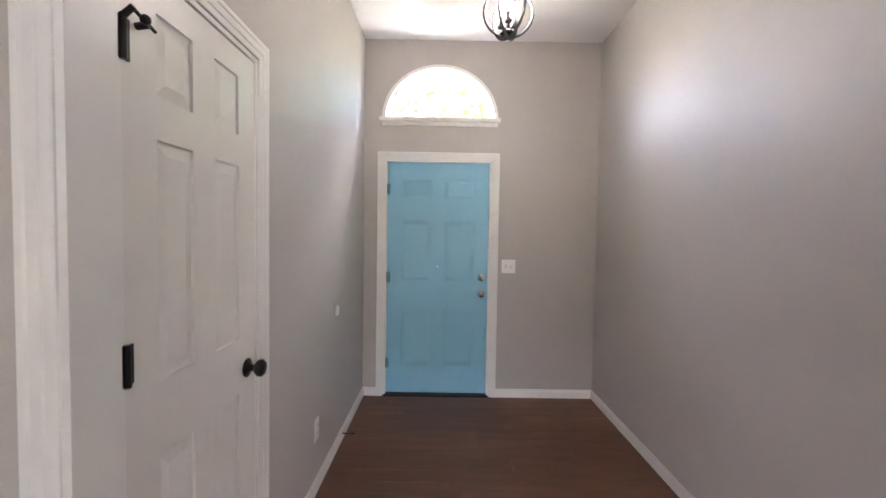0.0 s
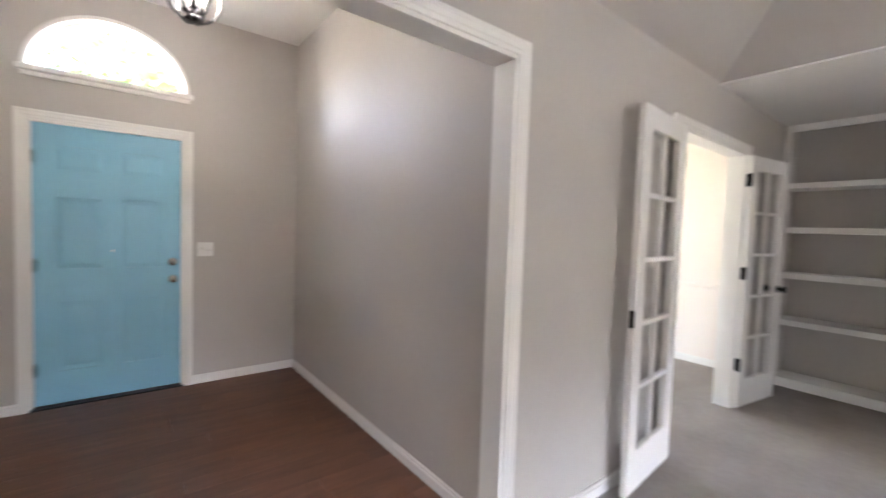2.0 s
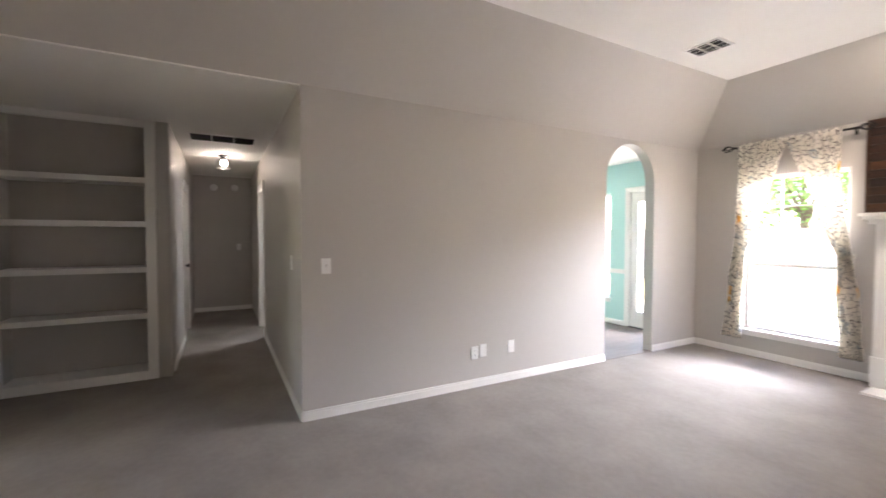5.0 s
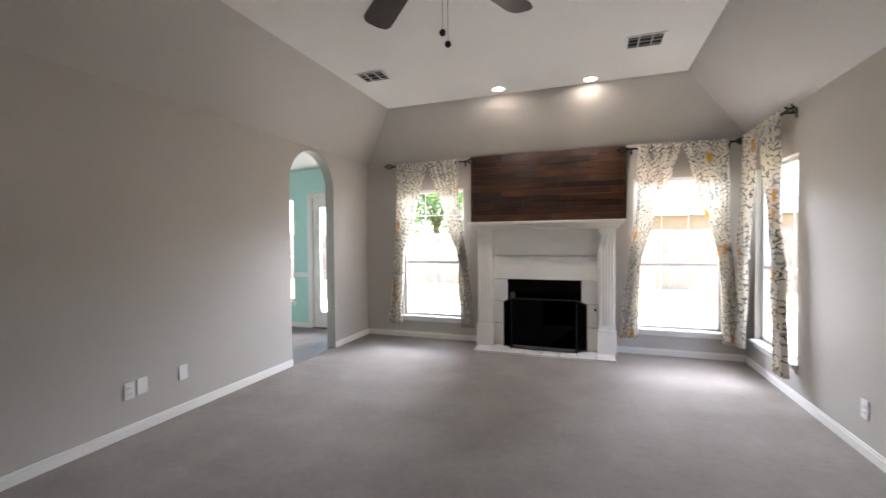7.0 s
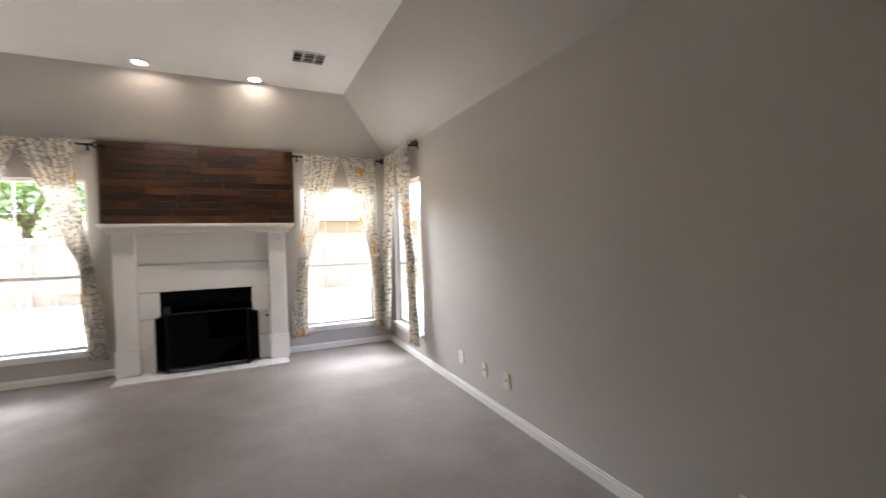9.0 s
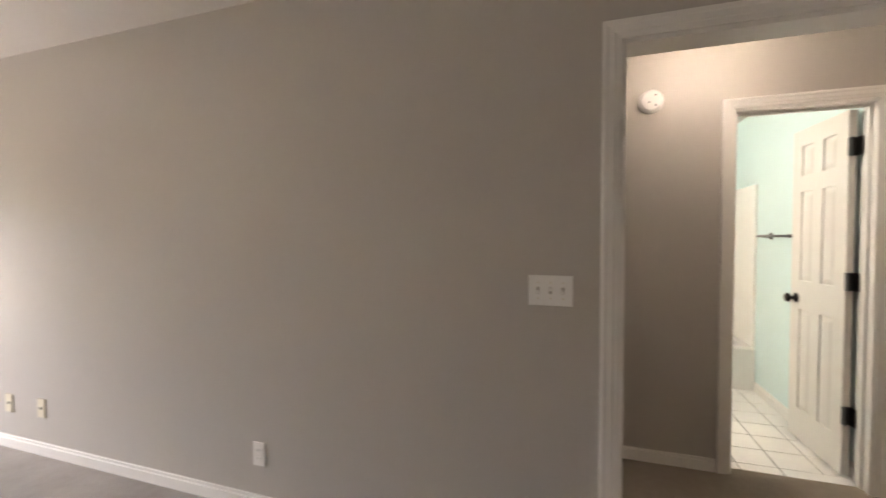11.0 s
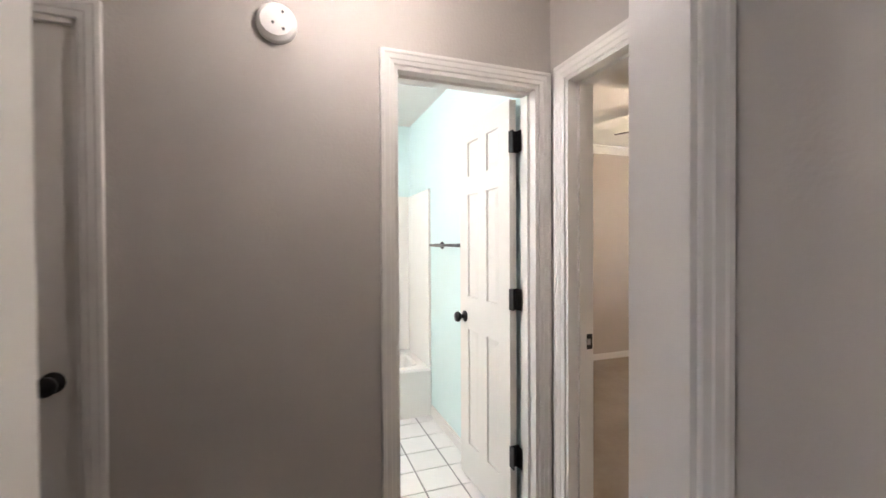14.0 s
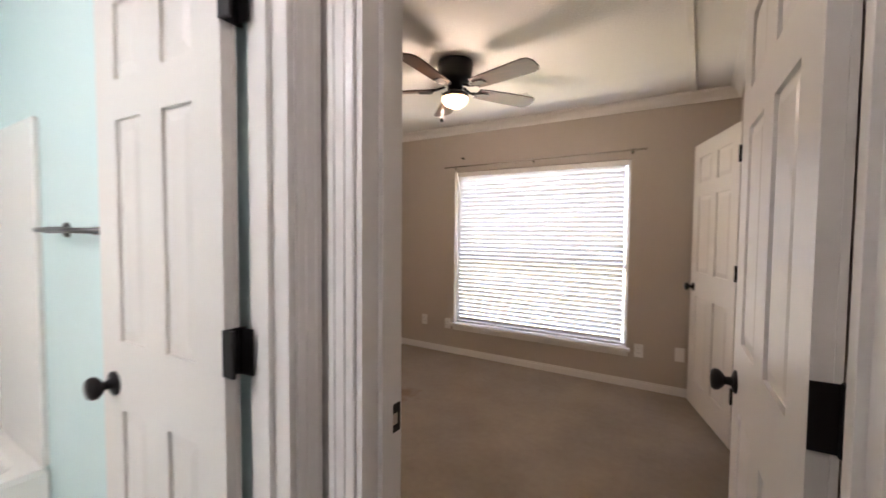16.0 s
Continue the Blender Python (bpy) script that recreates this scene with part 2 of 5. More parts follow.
def curtain_mat():
    """White cloth printed with grey scrolls, blue-grey rings and yellow flowers."""
    m = bpy.data.materials.new("printed_curtain_cloth")
    m.use_nodes = True
    nt = m.node_tree
    b = nt.nodes["Principled BSDF"]
    b.inputs["Roughness"].default_value = 0.9
    uv = nt.nodes.new("ShaderNodeUVMap")

    def rings(scale, lo, hi, rand):
        v = nt.nodes.new("ShaderNodeTexVoronoi")
        v.voronoi_dimensions = "2D"
        v.inputs["Scale"].default_value = scale
        v.inputs["Randomness"].default_value = rand
        nt.links.new(uv.outputs[0], v.inputs["Vector"])
        r = nt.nodes.new("ShaderNodeValToRGB")
        r.color_ramp.interpolation = "CONSTANT"
        e = r.color_ramp.elements
        e[0].position, e[0].color = 0.0, (0, 0, 0, 1)
        e[1].position, e[1].color = lo, (1, 1, 1, 1)
        e2 = e.new(hi)
        e2.color = (0, 0, 0, 1)
        nt.links.new(v.outputs["Distance"], r.inputs[0])
        return r.outputs[0], v

    def over(base, fac, colour):
        x = nt.nodes.new("ShaderNodeMixRGB")
        nt.links.new(fac, x.inputs[0])
        if isinstance(base, tuple):
            x.inputs[1].default_value = (*base, 1)
        else:
            nt.links.new(base, x.inputs[1])
        x.inputs[2].default_value = (*colour, 1)
        return x.outputs[0]

    def gate(a, v, thr):
        s = nt.nodes.new("ShaderNodeSeparateColor")
        nt.links.new(v.outputs["Color"], s.inputs[0])
        g = nt.nodes.new("ShaderNodeMath")
        g.operation = "GREATER_THAN"
        g.inputs[1].default_value = thr
        nt.links.new(s.outputs[0], g.inputs[0])
        k = nt.nodes.new("ShaderNodeMath")
        k.operation = "MULTIPLY"
        nt.links.new(g.outputs[0], k.inputs[0])
        nt.links.new(a, k.inputs[1])
        return k.outputs[0]

    a, v = rings(15, 0.33, 0.47, 0.9)
    # the scrolls are open arcs: broken by a noise
    n = nt.nodes.new("ShaderNodeTexNoise")
    n.inputs["Scale"].default_value = 26
    nt.links.new(uv.outputs[0], n.inputs["Vector"])
    g = nt.nodes.new("ShaderNodeMath")
    g.operation = "GREATER_THAN"
    g.inputs[1].default_value = 0.475
    nt.links.new(n.outputs[0], g.inputs[0])
    k = nt.nodes.new("ShaderNodeMath")
    k.operation = "MULTIPLY"
    nt.links.new(a, k.inputs[0])
    nt.links.new(g.outputs[0], k.inputs[1])
    col = over((0.88, 0.84, 0.76), k.outputs[0], (0.085, 0.075, 0.07))
    a, v = rings(6.2, 0.20, 0.34, 0.9)
    col = over(col, gate(a, v, 0.78), (0.38, 0.42, 0.44))
    a, v = rings(3.0, 0.0001, 0.17, 1.0)
    col = over(col, gate(a, v, 0.68), (0.80, 0.47, 0.10))
    nt.links.new(col, b.inputs["Base Color"])
    tr = nt.nodes.new("ShaderNodeBsdfTranslucent")
    nt.links.new(col, tr.inputs[0])
    mx = nt.nodes.new("ShaderNodeMixShader")
    mx.inputs[0].default_value = 0.5
    nt.links.new(b.outputs[0], mx.inputs[1])
    nt.links.new(tr.outputs[0], mx.inputs[2])
    nt.links.new(mx.outputs[0], nt.nodes["Material Output"].inputs[0])
    return m


CLOTH = curtain_mat()

# ---- mesh helpers ----


def bx(bm, x0, x1, y0, y1, z0, z1, bevel=0.0):
    vs = bmesh.ops.create_cube(bm, size=1.0)["verts"]
    for v in vs:
        v.co = Vector(((x0 + x1) / 2 + v.co.x * (x1 - x0), (y0 + y1) / 2 + v.co.y * (y1 - y0), (z0 + z1) / 2 + v.co.z * (z1 - z0)))
    if bevel:
        es = list({e for v in vs for e in v.link_edges})
        bmesh.ops.bevel(bm, geom=es, offset=bevel, segments=2, affect="EDGES", profile=0.6)
    return bm


def box(*a, bevel=0.0):
    return bx(bmesh.new(), *a, bevel=bevel)


def cyl(bm, p, q, r, r2=None, seg=16):
    p, q = Vector(p), Vector(q)
    m = Matrix.Translation((p + q) / 2) @ (q - p).to_track_quat("Z", "Y").to_matrix().to_4x4()
    bmesh.ops.create_cone(bm, cap_ends=True, segments=seg, radius1=r, radius2=r if r2 is None else r2, depth=(q - p).length, matrix=m)
    return bm


def ball(bm, c, r, sz=1.0, seg=16):
    bmesh.ops.create_uvsphere(bm, u_segments=seg, v_segments=seg // 2 + 2, radius=r, matrix=Matrix.Translation(c) @ Matrix.Diagonal((1, 1, sz, 1)))
    return bm


def lathe(profile, seg=24):
    """A turned shape: profile of (radius, height)."""
    bm = bmesh.new()
    rings = []
    for r, z in profile:
        rings.append([bm.verts.new((r * math.cos(2 * math.pi * i / seg), r * math.sin(2 * math.pi * i / seg), z)) for i in range(seg)])
    for a, b in zip(rings, rings[1:]):
        for i in range(seg):
            bm.faces.new((a[i], a[(i + 1) % seg], b[(i + 1) % seg], b[i]))
    return bm


def mesh(name, bm, material, smooth=False):
    me = bpy.data.meshes.new(name)
    bmesh.ops.recalc_face_normals(bm, faces=bm.faces)
    if smooth:
        for f in bm.faces:
            f.smooth = True
    bm.to_mesh(me)
    bm.free()
    me.materials.append(material)
    return me


def part(name, bm, material, parent, label="", smooth=False):
    ob = new(name, mesh(name, bm, material, smooth))
    ob.parent = parent
    if label:
        tagged(ob, label)
    return ob


def thing(name, m, label, category, group="", kind=""):
    ob = new(name)
    ob.matrix_world = m
    return tagged(ob, label, category, group, kind)


def struct(name, bm, material, label, category="", m=None, smooth=False):
    ob = new(name, mesh(name, bm, material, smooth))
    if m is not None:
        ob.matrix_world = m
    return tagged(ob, label, category or name.split("_")[0], kind="structure")


def on(x, y, facing):
    """A frame on a wall: u to the right as one faces it, -y towards the room. facing: the wall's compass side."""
    return pose(x, y, 0, 0, 0, {"n": 0, "e": -90, "s": 180, "w": 90}[facing])


# ---- plan ----
XW, XE, YS, YN = -1.353, 3.333, -6.466, 0.605
SPRING, FLAT, INSET = 2.464, 3.0, 0.71
FX0, FX1, FY, FZ = -0.664, 1.337, 3.45, 3.05
XH, HN, HS, HZ = -2.432, 1.0, -1.6, 2.44
BZ = 2.475
T = 0.12


def wall(name, x0, x1, y0, y1, z1, holes, material, label, along, z0=0.0):
    """A wall block with rectangular holes (a, b, bottom, top) along its run."""
    bm = bmesh.new()
    lo, hi = (x0, x1) if along == "x" else (y0, y1)

    def piece(a, b, c, d):
        if b - a > 0.002 and d - c > 0.002:
            if along == "x":
                bx(bm, a, b, y0, y1, c, d)
            else:
                bx(bm, x0, x1, a, b, c, d)
    p = lo
    for a, b, c, d in sorted(holes):
        piece(p, a, z0, z1)
        piece(a, b, z0, c)
        piece(a, b, d, z1)
        p = b
    piece(p, hi, z0, z1)
    return struct(name, bm, material, label, "wall")


OPEN = (-0.645, 1.268, 0.0, 2.075)
W1, W2, WW = (1.86, 2.77, 0.30, 2.06), (-1.13, -0.22, 0.30, 2.06), (-6.22, -5.30, 0.30, 2.06)
FRENCH = (2.70, 3.95, 0.0, 2.06)
DW = (-0.375, 0.534, 0.0, 2.043)
BATHD = (0.29, 0.935, 0.0, 2.045)
CLOSD = (-1.41, -0.69, 0.0, 2.045)
BEDD = (-2.32, -1.55, 0.0, 2.045)
BEDW = (-4.03, -2.27, 0.336, 1.99)
FDOOR = (-0.485, 0.43, 0.0, 2.045)
FCLOS = (0.748, 1.397, 0.0, 2.03)
G = "grey-beige painted plaster wall with fine texture"
wall("wall_living_north", XW, XE + 2.0, YN, YN + T, SPRING, [OPEN, FRENCH], PAINT, G, "x")
wall("wall_living_south", XW - T, XE, YS - 0.16, YS, SPRING, [W1, W2, (0.34, 1.20, 0.02, 0.86)], PAINT, G, "x")
wall("wall_living_west", XW - T, XW, YS, 1.12, SPRING, [WW, DW], PAINT, G, "y")
wall("wall_foyer_above_opening", FX0 - T, FX1 + T, YN, YN + T, FZ, [], PAINT, G, "x", z0=SPRING)
wall("wall_foyer_west", FX0 - T, FX0, YN + T, FY, FZ, [FCLOS], PAINT, G, "y")
wall("wall_foyer_east", FX1, FX1 + T, YN + T, FY, FZ, [], PAINT, G, "y")
wall("wall_hall_south", XE + T, 8.92, HS - T, HS, HZ + 0.1, [(6.2, 7.0, 0, 2.04)], PAINT, G, "x")
wall("wall_hall_end", 8.8, 8.92, HS, -0.4, HZ + 0.1, [], PAINT, G, "y")
wall("wall_hall_north", 5.14, 8.8, -0.653, -0.653 + T, HZ + 0.1, [(6.55, 7.35, 0, 2.04)], PAINT, G, "x")
wall("wall_small_hall_west", XH - T, XH, -2.6, HN, HZ + 0.05, [BATHD, CLOSD], PAINT, G, "y")
wall("wall_small_hall_north", XH - T, XW - T, HN, HN + T, HZ + 0.05, [BEDD], PAINT, G, "x")
wall("wall_small_hall_south", XH, XW - T, -2.6, -2.48, HZ + 0.05, [], PAINT, G, "x")
BW = "warm beige painted bedroom wall"
wall("wall_bedroom_north", -4.9, -1.4, 4.298, 4.298 + 0.14, HZ + 0.05, [BEDW], BEIGE, BW, "x")
wall("wall_bedroom_west", -4.9, -4.76, 1.12, 4.298, HZ + 0.05, [], BEIGE, BW, "y")
wall("wall_bedroom_east", -1.51, -1.4, 1.12, 4.298, HZ + 0.05, [(2.62, 3.44, 0, 2.04)], BEIGE, BW, "y")
# unseen closet sides added to keep a sun streak out of the bedroom
wall("wall_closet_north", -1.4, -0.79, 3.6, 3.72, BZ, [], BEIGE, BW, "x")
wall("wall_closet_south", -1.4, -0.79, 2.3, 2.42, BZ, [], BEIGE, BW, "x")
wall("wall_bedroom_south", -4.9, XH - T, HN + 0.06, HN + T, HZ + 0.05, [], BEIGE, BW, "x")
wall("wall_bath_north", -4.74, XH - T, 0.94, HN + 0.055, HZ + 0.05, [], AQUA, "pale aqua painted bathroom wall", "x")
wall("wall_bath_west", -4.70, -4.58, -1.2, HN + 0.055, HZ + 0.05, [], AQUA, "pale aqua painted bathroom wall", "y")
wall("wall_bath_south", -4.74, XH - T, -1.2, -1.08, HZ + 0.05, [], AQUA, "pale aqua painted bathroom wall", "x")
wall("wall_study_east", 5.03, 5.15, YN + T, 4.1, HZ + 0.05, [], CREAM, "bright cream painted wall of the study", "y")
wall("wall_study_north", FX1 + T, 5.15, 4.1, 4.22, HZ + 0.05, [(2.7, 4.5, 0.5, 2.1)], CREAM, "bright cream painted wall of the study", "x")
wall("wall_kitchen_south", XE, 6.4, -6.66, -6.54, HZ + 0.2, [(3.52, 4.38, 0.0, 2.05), (4.72, 5.6, 0.4, 2.06)], TEAL, "teal green painted kitchen wall", "x")
wall("wall_kitchen_east", 6.4, 6.52, -6.66, -3.4, HZ + 0.2, [], TEAL, "teal green painted kitchen wall", "y")
wall("wall_kitchen_north", XE + T, 6.4, -3.4, -3.28, HZ + 0.2, [], TEAL, "teal green painted kitchen wall", "x")


def arched(name, lo, hi, zs, za, run0, run1, ztop, along, c0, c1, material, label, rise=None):
    """A wall with one round-headed opening from lo to hi, springing at zs; the sill at za."""
    bm = bmesh.new()

    def piece(a, b, z00, z01, z10, z11):
        # prism between a and b, bottom and top at either end
        vs = []
        for u, zz in ((a, z00), (b, z10), (b, z11), (a, z01)):
            for c in (c0, c1):
                vs.append(bm.verts.new((u, c, zz) if along == "x" else (c, u, zz)))
        for f in ((0, 2, 4, 6), (7, 5, 3, 1), (0, 1, 3, 2), (2, 3, 5, 4), (4, 5, 7, 6), (6, 7, 1, 0)):
            bm.faces.new([vs[i] for i in f])
    if lo > run0:
        piece(run0, lo, 0, ztop, 0, ztop)
    if run1 > hi:
        piece(hi, run1, 0, ztop, 0, ztop)
    if za > 0:
        piece(lo, hi, 0, za, 0, za)
    n, r = 28, (hi - lo) / 2
    k = (rise or r) / r
    pts = [((lo + hi) / 2 - r * math.cos(math.pi * i / n), zs + k * r * math.sin(math.pi * i / n)) for i in range(n + 1)]
    for (a, za0), (b, zb0) in zip(pts, pts[1:]):
        piece(a, b, za0, ztop, zb0, ztop)
    return struct(name, bm, material, label, "wall")


arched("wall_living_east", -5.61, -4.795, 2.013, 0, YS - 0.16, HS, SPRING, "y", XE, XE + T, PAINT, "grey-beige painted wall with a round-headed arch")
# front wall: a door opening below, a half-round window above
arched("wall_front_upper", -0.505, 0.46, 2.395, 2.36, FX0 - T, FX1 + T, FZ, "x", FY, FY + 0.16, PAINT, G, rise=0.44).location.z = 0
fw = bpy.data.objects["wall_front_upper"]
for v in fw.data.vertices:
    if v.co.z < 0.001:
        v.co.z = 2.30
wall("wall_front_lower", FX0 - T, FX1 + T, FY, FY + 0.16, 2.30, [FDOOR], PAINT, G, "x")

# ---- ceilings ----


def prism(pts, lift):
    """A sloped slab from four points, thickened upwards."""
    bm = bmesh.new()
    lo = [bm.verts.new(p) for p in pts]
    hi = [bm.verts.new(Vector(p) + Vector((0, 0, lift))) for p in pts]
    n = len(pts)
    bm.faces.new(lo)
    bm.faces.new(hi[::-1])
    for i in range(n):
        bm.faces.new((lo[i], lo[(i + 1) % n], hi[(i + 1) % n], hi[i]))
    return bm


I0, I1, J0, J1 = XW + INSET, XE - INSET, YS + INSET, YN - INSET
struct("ceiling_living", box(I0 - 0.1, I1 + 0.1, J0 - 0.1, J1 + 0.1, FLAT, FLAT + 0.1), CEIL, "white textured flat ceiling of the vaulted living room", "ceiling")
S_, F_ = SPRING, FLAT
L = "sloped ceiling side painted grey-beige like the walls"
struct("ceiling_slope_south", prism([(XW, YS, S_), (XE, YS, S_), (I1, J0, F_), (I0, J0, F_)], 0.1), PAINT, L, "ceiling")
struct("ceiling_slope_north", prism([(XW, YN, S_), (XE, YN, S_), (I1, J1, F_), (I0, J1, F_)], 0.1), PAINT, L, "ceiling")
struct("ceiling_slope_west", prism([(XW, YS, S_), (XW, YN, S_), (I0, J1, F_), (I0, J0, F_)], 0.1), PAINT, L, "ceiling")
struct("ceiling_slope_east", prism([(XE, YS, S_), (XE, YN, S_), (I1, J1, F_), (I1, J0, F_)], 0.1), PAINT, L, "ceiling")
C = "white textured ceiling"
struct("ceiling_foyer", box(FX0 - T, FX1 + T, YN + T, FY + 0.16, FZ, FZ + 0.1), CEIL, C, "ceiling")
struct("ceiling_hall", box(XE + 0.005, 8.92, HS - T, YN, 2.455, 2.60), CEIL, C, "ceiling")
struct("ceiling_side_room", box(5.15, 8.92, -4.5, HS - T, 2.45, 2.60), CEIL, C, "ceiling")
struct("ceiling_small_hall", box(XH - T, XW - T, -2.6, HN + T, HZ, HZ + 0.1), CEIL, C, "ceiling")
struct("ceiling_bedroom", box(-4.9, -0.8, HN + T, 4.44, BZ, BZ + 0.1), CEIL, C, "ceiling")
struct("ceiling_bath", box(-4.86, XH - T, -1.2, HN + T, HZ, HZ + 0.1), CEIL, C, "ceiling")
struct("ceiling_study", box(FX1 + T, 5.15, YN + T, 4.22, HZ, HZ + 0.1), CEIL, C, "ceiling")
struct("ceiling_kitchen", box(XE + T, 6.52, -6.66, -3.28, HZ + 0.05, HZ + 0.15), CEIL, C, "ceiling")

# ---- floors ----
CL = "worn taupe cut-pile carpet"
struct("floor_living", box(XW - T, XE + T, YS, YN + 0.07, -0.1, 0.0), CARPET, CL, "floor")
struct("floor_hall", box(XE + T, 8.92, -4.5, YN + 0.07, -0.1, 0.0), CARPET, CL, "floor")
struct("floor_small_hall", box(XH - 0.07, XW - T, -2.6, HN + 0.06, -0.1, 0.0), CARPET2, "worn tan cut-pile carpet", "floor")
struct("floor_bedroom", box(-4.9, -0.79, HN + 0.06, 4.44, -0.1, 0.0), CARPET3, "worn tan cut-pile carpet with a brown stain", "floor")
struct("floor_study", box(FX1 + T, 5.15, YN + 0.07, 4.22, -0.1, 0.0), CARPET, CL, "floor")
floor_foyer = struct("floor_foyer", box(FX0 - T, FX1 + T, YN + 0.07, FY + 0.05, -0.1, -0.006), DARK, "dark red-brown wooden plank floor", "floor")
floor_kitchen = struct("floor_kitchen", box(XE + T, 6.52, -6.66, -3.28, -0.1, -0.008), DARK, "grey-brown wooden plank floor", "floor")
floor_bath = struct("floor_bath", box(-4.86, XH - 0.07, -1.2, HN, -0.1, -0.004), GROUT, "white square tiles with dark grey grout", "floor")

# ---- trim: baseboards, casings ----


def baseboard(m, u0, u1, top=0.075):
    bm = bmesh.new()
    bx(bm, u0, u1, -0.014, 0, 0, top - 0.018)
    bx(bm, u0, u1, -0.009, 0, top - 0.018, top, bevel=0.003)
    return struct("baseboard", bm, WHITE, "white painted wooden baseboard", "baseboard", m)


def casing(m, a, b, h, w=0.062, depth=0.0, left=True, right=True, side=1):
    """Moulded casing round an opening from a to b of height h, and its jamb lining of that depth."""
    bm = bmesh.new()
    prof = [(0.0, 0.003), (0.0, -0.010), (0.05, -0.012), (0.30, -0.014), (0.36, -0.017), (0.68, -0.018), (0.76, -0.021), (0.97, -0.021), (1.0, -0.018), (1.0, 0.003)]
    path = ([(a, -1, 0.0, 0)] if left else []) + [(a, -1 if left else 0, h, 1), (b, 1 if right else 0, h, 1)] + ([(b, 1, 0.0, 0)] if right else [])
    rows = [[bm.verts.new((u + su * o * w, v, z + sz * o * w)) for o, v in prof] for u, su, z, sz in path]
    for p, q in zip(rows, rows[1:]):
        for k in range(len(prof) - 1):
            bm.faces.new((p[k], p[k + 1], q[k + 1], q[k]))
    bm.faces.new(rows[0])
    bm.faces.new(rows[-1][::-1])
    if depth:
        bx(bm, a - 0.001, a + 0.016, -0.004, depth + 0.004, 0, h)
        bx(bm, b - 0.016, b + 0.001, -0.004, depth + 0.004, 0, h)
        bx(bm, a, b, -0.004, depth + 0.004, h - 0.016, h + 0.001)
    return struct("trim", bm, WHITE, "white painted moulded door casing", "trim", m)


def stops(m, a, b, h, at):
    bm = bmesh.new()
    bx(bm, a + 0.016, a + 0.028, at, at + 0.035, 0, h - 0.016)
    bx(bm, b - 0.028, b - 0.016, at, at + 0.035, 0, h - 0.016)
    bx(bm, a + 0.016, b - 0.016, at, at + 0.035, h - 0.028, h - 0.016)
    return struct("trim", bm, WHITE, "white painted door stop", "trim", m)


LN, LS, LW, LE = on(0, YN, "n"), on(0, YS, "s"), on(XW, 0, "w"), on(XE, 0, "e")
casing(LN, OPEN[0], OPEN[1], OPEN[3], 0.06, T - 0.012)
casing(on(0, YN + T, "s"), -OPEN[1], -OPEN[0], OPEN[3], 0.05, 0, right=False)
casing(LN, FRENCH[0], FRENCH[1], FRENCH[3], 0.062, T)
casing(LW, DW[0], DW[1], DW[3], 0.065, T)
casing(on(XW - T, 0, "e"), -DW[1], -DW[0], DW[3], 0.065)
SH = on(XH, 0, "w")
casing(SH, BATHD[0], BATHD[1], BATHD[3], 0.055, T)
stops(SH, BATHD[0], BATHD[1], BATHD[3], 0.045)
casing(SH, CLOSD[0], CLOSD[1], CLOSD[3], 0.062, T)
SN = on(0, HN, "n")
casing(SN, BEDD[0], BEDD[1], BEDD[3], 0.062, T)
stops(SN, BEDD[0], BEDD[1], BEDD[3], 0.045)
casing(on(0, FY, "n"), FDOOR[0], FDOOR[1], FDOOR[3], 0.062, 0.10)
casing(on(FX0, 0, "w"), FCLOS[0], FCLOS[1], FCLOS[3], 0.062, T, left=False)
HSM = on(0, HS, "s")
casing(HSM, -7.0, -6.2, 2.04, 0.062, T)
casing(on(0, -0.653, "n"), 6.55, 7.35, 2.04, 0.062, T)
casing(on(-1.51, 0, "e"), -3.44, -2.62, 2.04, 0.062, T)
casing(on(0, -6.54, "s"), -4.38, -3.52, 2.05, 0.062, 0.1)
baseboard(LN, XW, OPEN[0] - 0.065)
baseboard(LN, OPEN[1] + 0.065, FRENCH[0] - 0.062)
baseboard(LN, FRENCH[1] + 0.062, 4.95)
baseboard(LS, -XE, -1.62)
baseboard(LS, 0.0, -XW)
baseboard(LW, YS, DW[0] - 0.065)
baseboard(LE, -HS, 4.795)
baseboard(LE, 5.61, -YS)
baseboard(HSM, -6.138, -XE)
baseboard(on(0, -0.653, "n"), 5.14, 6.488)
baseboard(on(5.14, 0, "w"), -0.653, -0.54)
baseboard(on(8.8, 0, "e"), 0.65, 1.6)
baseboard(on(0, FY, "n"), FX0, FDOOR[0] - 0.062)
baseboard(on(0, FY, "n"), FDOOR[1] + 0.062, FX1)
baseboard(on(FX0, 0, "w"), FCLOS[1] + 0.062, FY)
baseboard(on(FX1, 0, "e"), -FY, -YN - T)
baseboard(SH, CLOSD[1] + 0.062, BATHD[0] - 0.062)
baseboard(SH, -2.48, CLOSD[0] - 0.062)
BN = on(0, 4.298, "n")
baseboard(BN, -4.76, -1.51, 0.07)
baseboard(on(-4.76, 0, "w"), 1.12, 4.298, 0.07)
baseboard(on(-1.51, 0, "e"), -4.298, -3.502, 0.07)
baseboard(on(0, 0.94, "n"), -3.95, XH - T, 0.085)
baseboard(on(5.03, 0, "e"), -4.1, -YN - T)
baseboard(on(0, -6.54, "s"), -6.4, -4.45)
struct("trim", box(-4.72, -4.45, -0.02, 0, 0.80, 0.87, bevel=0.006), WHITE, "white chair rail on the teal wall", "trim", on(0, -6.54, "s"))
struct("trim", box(-4.1, -YN - T, -0.02, 0, 0.84, 0.88, bevel=0.006), CREAM, "cream chair rail", "trim", on(5.03, 0, "e"))


